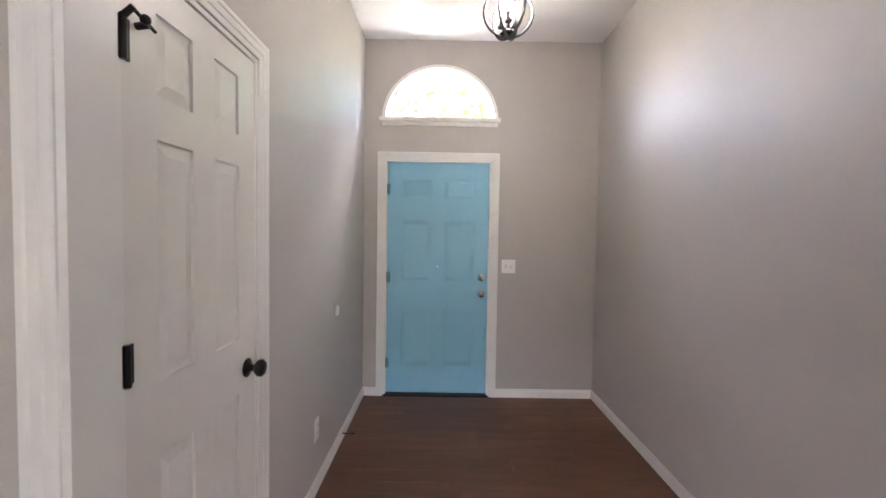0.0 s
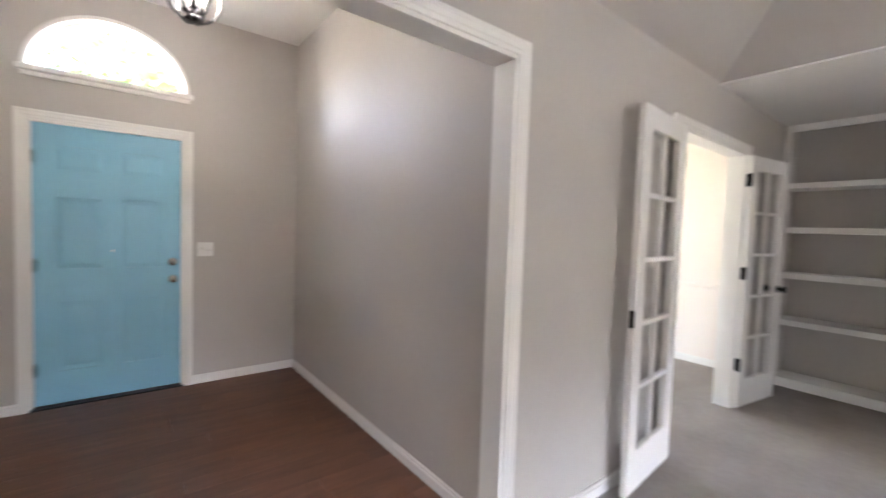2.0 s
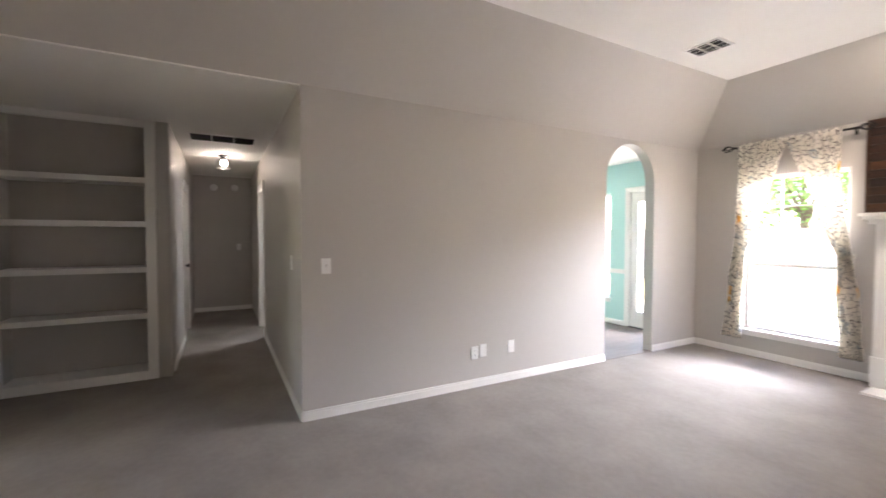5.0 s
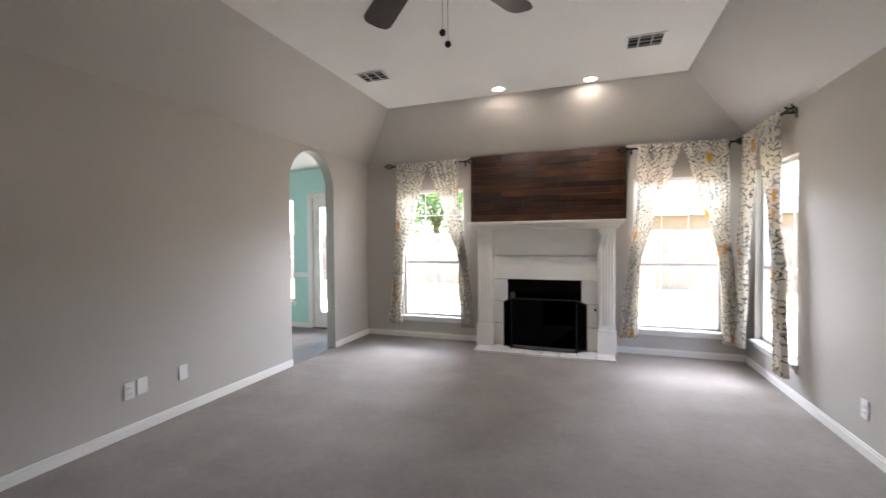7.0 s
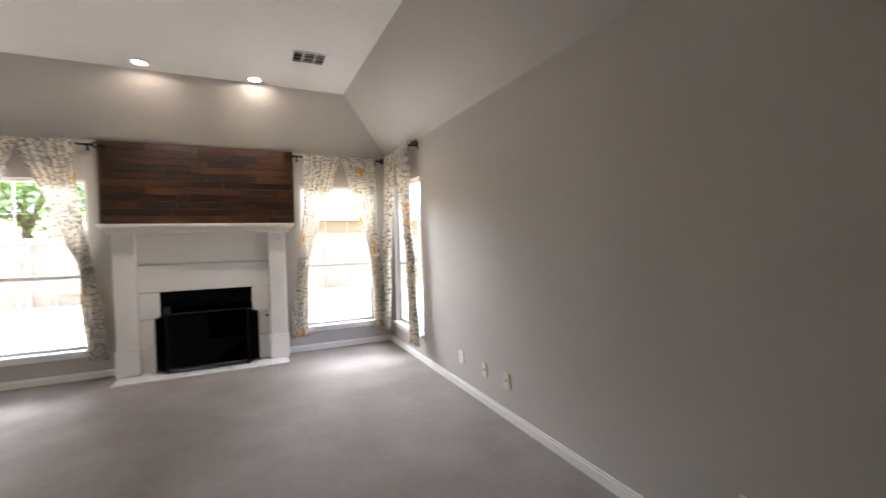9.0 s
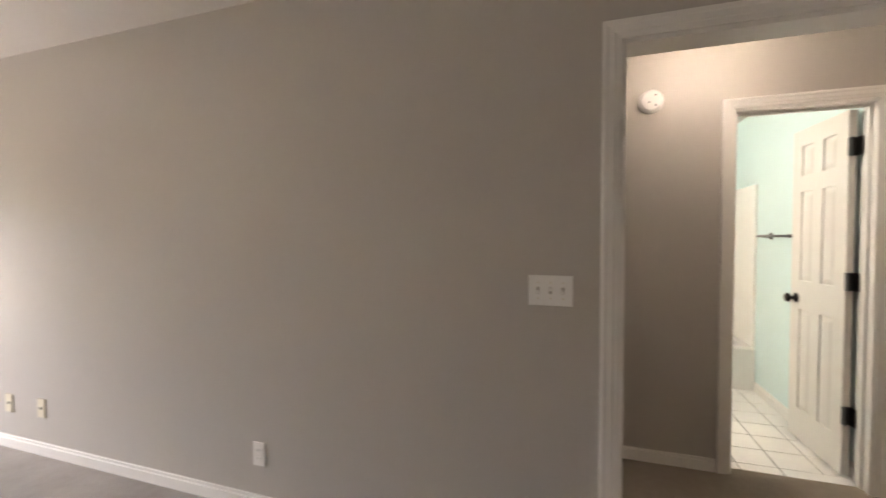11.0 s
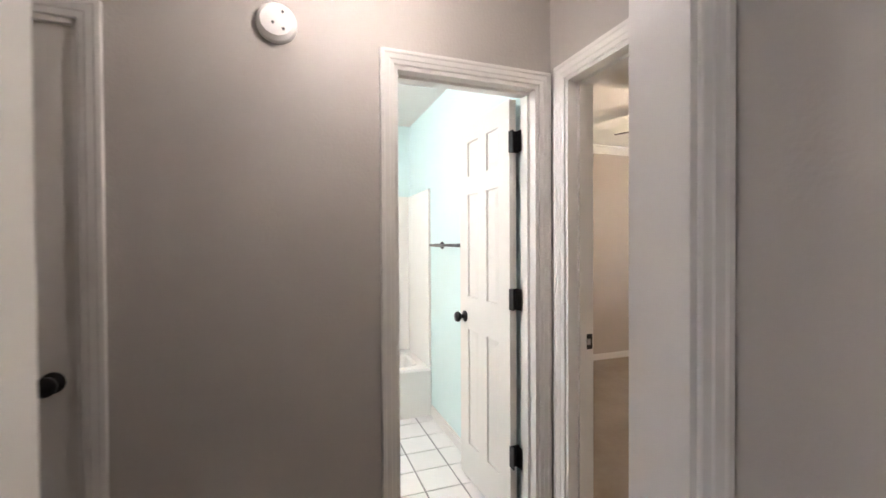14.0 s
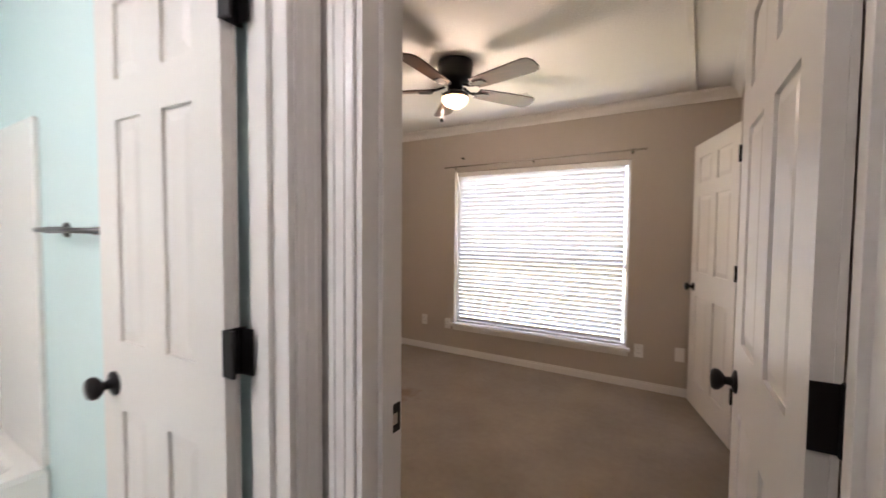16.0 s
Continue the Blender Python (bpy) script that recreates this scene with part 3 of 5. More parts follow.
def crown(m, u0, u1):
    bm = bmesh.new()
    pts = [(0, BZ - 0.085), (-0.012, BZ - 0.085), (-0.02, BZ - 0.06), (-0.045, BZ - 0.025), (-0.07, BZ - 0.012), (-0.07, BZ - 0.001), (0, BZ - 0.001)]
    ends = [[bm.verts.new((u, y, z)) for y, z in pts] for u in (u0, u1)]
    n = len(pts)
    for i in range(n):
        bm.faces.new((ends[0][i], ends[0][(i + 1) % n], ends[1][(i + 1) % n], ends[1][i]))
    bm.faces.new(ends[0])
    bm.faces.new(ends[1][::-1])
    return struct("trim", bm, WHITE, "white crown moulding", "trim", m)


crown(BN, -4.76, -1.51)
crown(on(-4.76, 0, "w"), 1.12, 4.298)
crown(on(-1.51, 0, "e"), -4.298, -1.12)
struct("trim", box(-1.84, -1.80, 1.12, 4.22, BZ - 0.016, BZ - 0.001, bevel=0.004), WHITE, "white flat strip of ceiling moulding", "trim")
# arch lining strip where the plank floor meets the carpet
struct("trim", box(XE, XE + T, -5.61, -4.795, -0.05, 0.003), GREYF, "low wooden threshold in the arch", "trim")

# ---- doors ----


def hinge(parent, z, material, x=0.0, y=-0.006):
    bm = bmesh.new()
    cyl(bm, (x, y - 0.004, z - 0.045), (x, y - 0.004, z + 0.045), 0.0075, seg=10)
    for k in range(3):
        cyl(bm, (x, y - 0.004, z - 0.045 + 0.03 * k + 0.001), (x, y - 0.004, z - 0.017 + 0.03 * k), 0.0088, seg=10)
    bx(bm, x - 0.03, x + 0.03, y + 0.0005, y + 0.0035, z - 0.045, z + 0.045, bevel=0.001)
    return part("hinge", bm, material, parent, "dark metal butt hinge" if material is BLACK else "")


def knob(parent, x, z, y0, sgn, material=BLACK):
    prof = [(0.0, 0.0), (0.032, 0.0), (0.033, 0.004), (0.026, 0.009), (0.013, 0.012), (0.011, 0.026), (0.02, 0.032), (0.029, 0.042), (0.030, 0.052), (0.024, 0.060), (0.0, 0.063)]
    bm = lathe(prof)
    bmesh.ops.transform(bm, matrix=pose(x, y0, z, 90 if sgn < 0 else -90, 0, 0), verts=bm.verts)
    return part("knob", bm, material, parent, "round dark bronze knob" if material is BLACK else "satin nickel knob", smooth=True)


def panel_door(name, w, h, m, material, label, knob_z=0.93, knob_mat=BLACK, knobs=True):
    """A six-panel door: hinged at x=0, latch at x=w, 35 mm thick."""
    d = thing(name, m, label, "door", kind="structure")
    t = 0.035
    bm = box(0.002, w - 0.002, -t / 2 + 0.009, t / 2 - 0.009, 0.012, h - 0.002)
    sw, mw = min(0.118, 0.188 * w), min(0.105, 0.175 * w)
    rows = [(0.245, 0.755), (0.99, 1.51), (1.70, 1.87)] if material is BLUE else [(0.21, 0.863), (1.048, 1.622), (1.724, 1.914)]
    cols = [(sw, (w - mw) / 2), ((w + mw) / 2, w - sw)]
    for s in (-1, 1):
        y0, y1 = (-t / 2, -t / 2 + 0.0095) if s < 0 else (t / 2 - 0.0095, t / 2)
        for a, b in ((0, sw), (w - sw, w)):
            bx(bm, a, b, y0, y1, 0.01, h)
        for a, b in ((0.01, rows[0][0]), (rows[0][1], rows[1][0]), (rows[1][1], rows[2][0]), (rows[2][1], h)):
            bx(bm, sw, w - sw, y0, y1, a, b)
        for a, b in rows:
            bx(bm, cols[0][1], cols[1][0], y0, y1, a, b)
    leaf = part("leaf", bm, material, d)
    for s in (-1, 1):
        for a, b in rows:
            for c, e in cols:
                pm = bmesh.new()
                g0, g1 = 0.004, 0.034
                base, top = (-t / 2 + 0.0092, -t / 2 + 0.002) if s < 0 else (t / 2 - 0.0092, t / 2 - 0.002)
                o = [pm.verts.new(v) for v in ((c + g0, base, a + g0), (e - g0, base, a + g0), (e - g0, base, b - g0), (c + g0, base, b - g0))]
                i = [pm.verts.new(v) for v in ((c + g1, top, a + g1), (e - g1, top, a + g1), (e - g1, top, b - g1), (c + g1, top, b - g1))]
                for k in range(4):
                    pm.faces.new((o[k], o[(k + 1) % 4], i[(k + 1) % 4], i[k]))
                pm.faces.new(i)
                part("panel", pm, material, leaf)
    if knobs:
        knob(d, w - 0.065, knob_z, -t / 2, -1, knob_mat)
        knob(d, w - 0.065, knob_z, t / 2, 1, knob_mat)
    return d


# front door
fd = panel_door("door_1", 0.875, 2.02, pose(FDOOR[0] + 0.02, FY + 0.045, 0.012), BLUE, "closed turquoise six-panel front door with nickel locks", knobs=False)
fd_knob = knob(fd, 0.82, 0.89, -0.0175, -1, CHROME)
bm = lathe([(0, 0), (0.033, 0), (0.034, 0.006), (0.027, 0.012), (0.012, 0.014), (0.012, 0.022), (0, 0.022)])
bx(bm, -0.004, 0.004, -0.016, 0.016, 0.022, 0.034, bevel=0.001)
bmesh.ops.transform(bm, matrix=pose(0.82, -0.0175, 1.03, 90, 0, 0), verts=bm.verts)
part("deadbolt", bm, CHROME, fd, "satin nickel deadbolt", smooth=True)
bm = lathe([(0, 0.002), (0.007, 0.002), (0.009, 0), (0.0, -0.001)], 14)
bmesh.ops.transform(bm, matrix=pose(0.4375, -0.0178, 1.12, 90, 0, 0), verts=bm.verts)
part("peephole", bm, PLASTIC, fd, "small bright peephole")
for z in (0.27, 1.02, 1.78):
    hinge(fd, z, CHROME, x=-0.004, y=-0.018)
# stops and a dark strip added to keep outdoor light from leaking round the leaf
stops(on(0, FY, "n"), FDOOR[0] + 0.002, FDOOR[1] - 0.002, FDOOR[3], 0.064)
struct("trim", box(FDOOR[0], FDOOR[1], FY + 0.066, FY + 0.1, 0.0145, 0.05), BLACK, "dark strip added to close the light gap under the door", "trim")
struct("trim", box(FDOOR[0], FDOOR[1], FY - 0.02, FY + 0.1, 0.0, 0.014), BLACK, "dark metal door sill", "trim")
# foyer closet door, hinged at its south side
cd = panel_door("door_2", 0.625, 2.0, pose(FX0 - 0.018, FCLOS[0] + 0.012, 0.008, 0, 0, 90), DOORW, "closed white six-panel closet door with a black knob", 0.935)
for z in (0.28, 1.12, 1.808):
    bm = box(-0.006, 0.028, -0.024, -0.0185, z - 0.044, z + 0.044, bevel=0.001)
    cyl(bm, (0.004, -0.028, z - 0.046), (0.004, -0.028, z + 0.046), 0.0075, seg=10)
    part("hinge", bm, BLACK, cd, "black metal butt hinge")
bm = bmesh.new()
cyl(bm, (0.004, -0.028, 1.85), (0.004, -0.05, 1.868), 0.007, seg=10)
cyl(bm, (0.004, -0.045, 1.868), (0.083, -0.04, 1.853), 0.004, seg=8)
cyl(bm, (0.053, -0.047, 1.855), (0.053, -0.019, 1.851), 0.008, seg=10)
ball(bm, (0.038, -0.05, 1.858), 0.011)
part("door_stop", bm, BLACK, cd, "black hinge-pin door stop")
# bathroom door, swung into the bathroom
bd = panel_door("door_3", 0.552, 2.02, pose(-2.573, 0.888, 0.008, 0, 0, 182.5), DOORW, "white six-panel bathroom door standing wide open", 0.93)
for z in (0.345, 1.085, 1.82):
    bm = box(-0.0035, 0.0, -0.0175, 0.0175, z - 0.05, z + 0.05)
    bx(bm, -0.045, -0.0036, -0.019, -0.0155, z - 0.05, z + 0.05, bevel=0.001)
    bx(bm, -0.03, 0.006, 0.012, 0.019, z - 0.05, z + 0.05, bevel=0.001)
    cyl(bm, (-0.006, -0.02, z - 0.05), (-0.006, -0.02, z + 0.05), 0.008, seg=10)
    part("hinge", bm, BLACK, bd, "black metal butt hinge")
# closed closet door in the small hall
sd = panel_door("door_4", 0.69, 2.02, pose(XH - 0.03, CLOSD[0] + 0.016, 0.008, 0, 0, 90), DOORW, "closed white six-panel door with a black knob", 0.93)
# bedroom door, swung into the bedroom
rd = panel_door("door_5", 0.735, 2.02, pose(-1.588, 1.125, 0.008, 0, 0, 93), DOORW, "white six-panel bedroom door standing open", 0.93)
for z in (0.345, 1.10, 1.825):
    bm = box(-0.0038, -0.0004, -0.0165, 0.0175, z - 0.048, z + 0.048, bevel=0.001)
    bx(bm, -0.047, -0.004, -0.021, -0.0175, z - 0.048, z + 0.048, bevel=0.001)
    cyl(bm, (-0.005, -0.022, z - 0.05), (-0.005, -0.022, z + 0.05), 0.008, seg=10)
    part("hinge", bm, BLACK, rd, "black metal butt hinge")
# strike plate on the jamb opposite
bm = box(BEDD[0] + 0.0155, BEDD[0] + 0.018, HN + 0.0805, HN + 0.119, 0.903, 0.968, bevel=0.001)
struct("strike_plate", bm, BLACK, "black metal strike plate on a white jamb", "strike plate")
bm = box(BEDD[0] + 0.0175, BEDD[0] + 0.0190, HN + 0.090, HN + 0.108, 0.922, 0.948)
struct("strike_hole", bm, CHROME, "bright latch hole of a strike plate", "strike plate")
# bedroom closet door
qd = panel_door("door_6", 0.80, 2.02, pose(-1.535, 3.455, 0.008, 0, 0, 108), DOORW, "white six-panel closet door swung open into the bedroom", 0.93)
for z in (0.345, 1.10, 1.825):
    bm = box(-0.004, 0.0, -0.017, 0.017, z - 0.048, z + 0.048)
    cyl(bm, (-0.006, 0.022, z - 0.05), (-0.006, 0.022, z + 0.05), 0.008, seg=10)
    part("hinge", bm, BLACK, qd, "dark metal hinge")
# hall side doors
nd = panel_door("door_7", 0.765, 2.02, pose(6.567, -0.6, 0.008), DOORW, "closed white six-panel hall door", 0.93)
od = panel_door("door_8", 0.765, 2.02, pose(6.98, HS - 0.11, 0.008, 0, 0, 262), DOORW, "white hall door standing open", 0.93)
wall("wall_side_room", 5.15, 8.92, -4.5, -4.38, 2.46, [], CREAM, "pale wall of a side room", "x")
wall("wall_side_room_west", 5.15, 5.27, -4.38, HS - T, 2.46, [], CREAM, "pale wall of a side room", "y")
wall("wall_side_room_east", 8.8, 8.92, -4.38, HS - T, 2.46, [], CREAM, "pale wall of a side room", "y")
# unseen lamp added inside the windowless side room to brighten its doorway
lamp("daylight_fill", "AREA", 6, DAY, look((7.6, -4.2, 1.6), (6.7, -2.0, 1.0)), 0.9, 1.2)


def french_leaf(name, m, w, h, handed, label):
    """A glazed leaf with ten panes, hinged at x=0."""
    d = thing(name, m, label, "door", kind="structure")
    t = 0.035
    sw, tr, br = 0.105, 0.11, 0.23
    bm = bmesh.new()
    bx(bm, 0, sw, -t / 2, t / 2, 0.01, h, bevel=0.003)
    bx(bm, w - sw, w, -t / 2, t / 2, 0.01, h, bevel=0.003)
    bx(bm, sw, w - sw, -t / 2 + 0.001, t / 2 - 0.001, 0.01, br, bevel=0.002)
    bx(bm, sw, w - sw, -t / 2 + 0.001, t / 2 - 0.001, h - tr, h, bevel=0.002)
    leaf = part("leaf", bm, WHITE, d)
    gw, gh = w - 2 * sw, h - tr - br
    part("muntin", box(w / 2 - 0.012, w / 2 + 0.012, -0.013, 0.013, br, h - tr, bevel=0.004), WHITE, leaf)
    for k in range(1, 5):
        z = br + gh * k / 5
        part("muntin", box(sw, w - sw, -0.0125, 0.0125, z - 0.012, z + 0.012, bevel=0.004), WHITE, leaf)
    for k in range(5):
        for j in range(2):
            a = sw + j * gw / 2 + (0.012 if j else 0)
            b = sw + gw / 2 - 0.012 if j == 0 else w - sw
            part("pane", box(a, b, -0.002, 0.002, br + gh * k / 5 + (0.012 if k else 0), br + gh * (k + 1) / 5 - (0.012 if k < 4 else 0)), GLASS, leaf)
    for z in (0.36, 1.10, 1.84):
        bm = box(-0.030, 0.012, handed * 0.0176 - 0.002, handed * 0.0176 + 0.002, z - 0.05, z + 0.05)
        bx(bm, -0.004, 0.0, -0.0175, 0.0175, z - 0.05, z + 0.05)
        cyl(bm, (-0.004, handed * 0.021, z - 0.051), (-0.004, handed * 0.021, z + 0.051), 0.008, seg=10)
        part("hinge", bm, BLACK, d, "dark bronze butt hinge")
    return d


FL = french_leaf("door_9", pose(FRENCH[0] - 0.005, YN - 0.045, 0.008, 0, 0, 185.5), 0.625, 2.035, -1, "white ten-pane French door leaf folded back to the wall")
bm = box(0.621, 0.628, -0.013, 0.013, 0.90, 0.99, bevel=0.001)
bx(bm, 0.627, 0.637, -0.008, 0.008, 0.93, 0.955)
part("latch_plate", bm, BLACK, FL, "black latch plate on the leaf's edge")
FR = french_leaf("door_10", pose(FRENCH[1] - 0.01, YN - 0.03, 0.008, 0, 0, -9), 0.60, 2.035, -1, "white ten-pane French door leaf swung into the room")
knob(FR, 0.545, 0.955, -0.0175, -1)
knob(FR, 0.545, 0.955, 0.0175, 1)

# ---- windows ----


def muntins(d, a, b, z0, z1, cols, rows, y, bar=0.004, material=WHITE):
    for i in range(1, cols):
        u = a + (b - a) * i / cols
        part("muntin", box(u - bar, u + bar, y - 0.006, y + 0.006, z0, z1), material, d)
    for k in range(1, rows):
        z = z0 + (z1 - z0) * k / rows
        part("muntin", box(a, b, y - 0.0055, y + 0.0055, z - bar, z + bar), material, d)


def sash_window(name, m, a, b, z0, z1, depth, label, cols=3, rows=3):
    d = thing(name, m, label, "window", kind="structure")
    f = 0.035
    bm = bmesh.new()
    y0, y1 = 0.06, 0.12
    bx(bm, a, a + f, y0, y1, z0, z1)
    bx(bm, b - f, b, y0, y1, z0, z1)
    bx(bm, a, b, y0, y1, z0, z0 + f)
    bx(bm, a, b, y0, y1, z1 - f, z1)
    part("window_frame", bm, WHITE, d)
    zm = z0 + (z1 - z0) * 0.43
    part("meeting_rail", box(a + f, b - f, 0.07, 0.115, zm - 0.02, zm + 0.02, bevel=0.003), WHITE, d)
    part("window_sill", box(a - 0.03, b + 0.03, -0.045, 0.06, z0 - 0.025, z0 + 0.006, bevel=0.006), WHITE, d)
    part("apron", box(a - 0.01, b + 0.01, -0.012, -0.001, z0 - 0.07, z0 - 0.025, bevel=0.003), WHITE, d)
    for lo, hi, y, r in ((z0 + f, zm - 0.02, 0.082, 2), (zm + 0.02, z1 - f, 0.10, rows)):
        p = part("pane", box(a + f, b - f, y - 0.002, y + 0.002, lo, hi), GLASS, d)
        p.visible_shadow = False
        muntins(p, a + f, b - f, lo, hi, cols, r, y)
    return d


sash_window("window_1", LS, -W1[1], -W1[0], W1[2], W1[3], 0.16, "white single-hung window with a gridded pane")
sash_window("window_2", LS, -W2[1], -W2[0], W2[2], W2[3], 0.16, "white single-hung window with a gridded pane")
sash_window("window_3", LW, WW[0], WW[1], WW[2], WW[3], 0.12, "white single-hung window with a gridded pane")
BWIN = sash_window("window_4", BN, BEDW[0], BEDW[1], BEDW[2], BEDW[3], 0.14, "wide white window behind lowered blinds", 2, 1)
sash_window("window_5", on(0, -6.54, "s"), -5.6, -4.72, 0.4, 2.06, 0.12, "white kitchen window")
# the study window is out of view, added to let daylight in
sash_window("window_6", on(0, 4.1, "n"), 2.7, 4.5, 0.5, 2.1, 0.12, "white study window, unseen and assumed from the bright room", 2, 1)

# half-round window over the front door
fan_w = thing("window_7", pose(-0.0225, FY, 2.395), "white half-round window with a radial grid above the door", "window", kind="structure")


def arc_band(r0, r1, k, y0, y1, n=32):
    bm = bmesh.new()
    rows = []
    for i in range(n + 1):
        a = math.pi * i / n
        c, s = math.cos(a), math.sin(a) * k
        rows.append([bm.verts.new((r * c, y, r * s)) for r, y in ((r0, y0), (r1, y0), (r1, y1), (r0, y1))])
    for p, q in zip(rows, rows[1:]):
        for j in range(4):
            bm.faces.new((p[j], p[(j + 1) % 4], q[(j + 1) % 4], q[j]))
    bm.faces.new(rows[0])
    bm.faces.new(rows[-1][::-1])
    return bm


KF = 0.44 / 0.4825
part("window_frame", arc_band(0.437, 0.487, KF, 0.05, 0.11), WHITE, fan_w)
part("casing", arc_band(0.462, 0.492, KF, -0.012, 0.05), WHITE, fan_w)
part("window_sill", box(-0.51, 0.51, -0.05, 0.11, -0.035, 0.0, bevel=0.006), WHITE, fan_w)
part("apron", box(-0.49, 0.49, -0.018, -0.001, -0.065, -0.035, bevel=0.004), WHITE, fan_w)
for a in (45, 90, 135):
    c, s = math.cos(radians(a)), math.sin(radians(a)) * KF
    bm = bmesh.new()
    cyl(bm, (0.10 * c, 0.075, 0.10 * s), (0.44 * c, 0.075, 0.44 * s), 0.008, seg=8)
    part("muntin", bm, WHITE, fan_w)
part("muntin", arc_band(0.16, 0.176, KF, 0.067, 0.083), WHITE, fan_w)
bm = bmesh.new()
n = 32
vs = [bm.verts.new((0.45 * math.cos(math.pi * i / n), 0.078, 0.45 * KF * math.sin(math.pi * i / n))) for i in range(n + 1)]
bm.faces.new(vs)
bmesh.ops.solidify(bm, geom=bm.faces[:], thickness=0.004)
part("pane", bm, GLASS, fan_w).visible_shadow = False

# bedroom blinds
bl = thing("window_blind", on(0, 4.298, "n"), "lowered white horizontal slat blind in the bedroom window", "blind")
part("headrail", box(BEDW[0] + 0.02, BEDW[1] - 0.02, 0.012, 0.052, BEDW[3] - 0.05, BEDW[3] - 0.004, bevel=0.003), WHITE, bl)
part("bottom_rail", box(BEDW[0] + 0.025, BEDW[1] - 0.025, 0.016, 0.048, BEDW[2] + 0.02, BEDW[2] + 0.038, bevel=0.003), WHITE, bl)
sm = box(BEDW[0] + 0.04, BEDW[1] - 0.045, -0.025, 0.025, -0.0013, 0.0013)
bmesh.ops.transform(sm, matrix=Matrix.Rotation(radians(-54), 4, "X"), verts=sm.verts)
slat = mesh("slat", sm, BLIND)
n = 36
for k in range(n):
    s = new("slat", slat)
    s.parent = bl
    s.location = (0, 0.034, BEDW[2] + 0.06 + (BEDW[3] - BEDW[2] - 0.13) * k / (n - 1))
for u in (BEDW[0] + 0.25, (BEDW[0] + BEDW[1]) / 2, BEDW[1] - 0.25):
    bm = bmesh.new()
    cyl(bm, (u, 0.008, BEDW[2] + 0.03), (u, 0.008, BEDW[3] - 0.03), 0.0012, seg=6)
    part("cord", bm, WHITE, bl)
rod = thing("curtain_rod", BN, "thin bare metal curtain rod above the blind", "curtain rod")
bm = bmesh.new()
cyl(bm, (-4.13, -0.06, 2.035), (-2.14, -0.06, 2.055), 0.007, seg=10)
part("pole", bm, CHROME, rod, smooth=True)
for u, z in ((-4.02, 2.036), (-3.15, 2.045), (-2.26, 2.054)):
    bm = bmesh.new()
    cyl(bm, (u, 0, z), (u, -0.06, z), 0.006, seg=8)
    bx(bm, u - 0.012, u + 0.012, -0.006, 0, z - 0.025, z + 0.025, bevel=0.002)
    part("bracket", bm, CHROME, rod)
hk = bmesh.new()
cyl(hk, (-3.93, 0, 2.13), (-3.93, -0.02, 2.13), 0.012, seg=10)
wh = new("wall_hook", mesh("wall_hook", hk, BLACK))
wh.matrix_world = BN
tagged(wh, "small dark hook in the beige bedroom wall", "hook")


# ---- curtains ----
def curtain_panel(name, u_out, u_in, spread, tie_w, ztop, zbot, ztie, m, phase):
    """One tied-back panel: wide at the rod, drawn outwards by spread to the tie, flaring below it."""
    bm = bmesh.new()
    uvl = bm.loops.layers.uv.new("UVMap")
    nu, nz = 60, 54
    sgn = 1 if u_in > u_out else -1
    full = abs(u_in - u_out)
    grid, uvs = [], {}
    for k in range(nz + 1):
        z = ztop + (zbot - ztop) * k / nz
        if z > ztie:
            q = (ztop - z) / (ztop - ztie)
            edge = -spread * q ** 2.2
            w = (full + (tie_w - spread - full) * q) - edge
            tight = q ** 1.5
        else:
            q = (ztie - z) / (ztie - zbot)
            edge = -spread - 0.11 * q ** 0.85
            w = tie_w + 0.075 * q ** 0.8
            tight = 1.0 - 0.25 * q
        row = []
        for i in range(nu + 1):
            f = i / nu
            amp = 0.010 + 0.022 * tight
            fold = f * 6.5 * 2 * math.pi + phase + 0.6 * math.sin(z * 2.3 + phase)
            y = -0.106 + amp * math.sin(fold) + 0.007 * math.sin(f * 23 + z * 6 + phase)
            y += 0.02 * tight * (f - 0.5) * (1 if z > ztie else 0)
            u = u_out + sgn * (edge + w * f + 0.007 * math.sin(z * 8 + f * 4 + phase) * (k > 0))
            v = bm.verts.new((u, y, z + (0.012 * math.sin(fold) if k == 0 else 0)))
            uvs[v] = (f * 0.72 + phase, z)
            row.append(v)
        grid.append(row)
    for a, b in zip(grid, grid[1:]):
        for i in range(nu):
            f = bm.faces.new((a[i], a[i + 1], b[i + 1], b[i]))
            f.smooth = True
            for lp in f.loops:
                lp[uvl].uv = uvs[lp.vert]
    me = bpy.data.meshes.new(name)
    bm.to_mesh(me)
    bm.free()
    me.materials.append(CLOTH)
    ob = new(name, me)
    ob.matrix_world = m
    sol = ob.modifiers.new("thickness", "SOLIDIFY")
    sol.thickness = 0.003
    tie = bmesh.new()
    uc = u_out + sgn * (tie_w / 2 - spread)
    bmesh.ops.create_cone(tie, cap_ends=False, segments=20, radius1=tie_w / 2 + 0.012, radius2=tie_w / 2 + 0.012, depth=0.035, matrix=pose(uc, -0.085, ztie, 0, 12 * sgn, 0) @ Matrix.Diagonal((1, 0.55, 1, 1)))
    part("tieback", tie, CLOTH, ob)
    return tagged(ob, "white curtain printed with grey scrolls and yellow flowers, tied back", "curtain", "living room curtains")


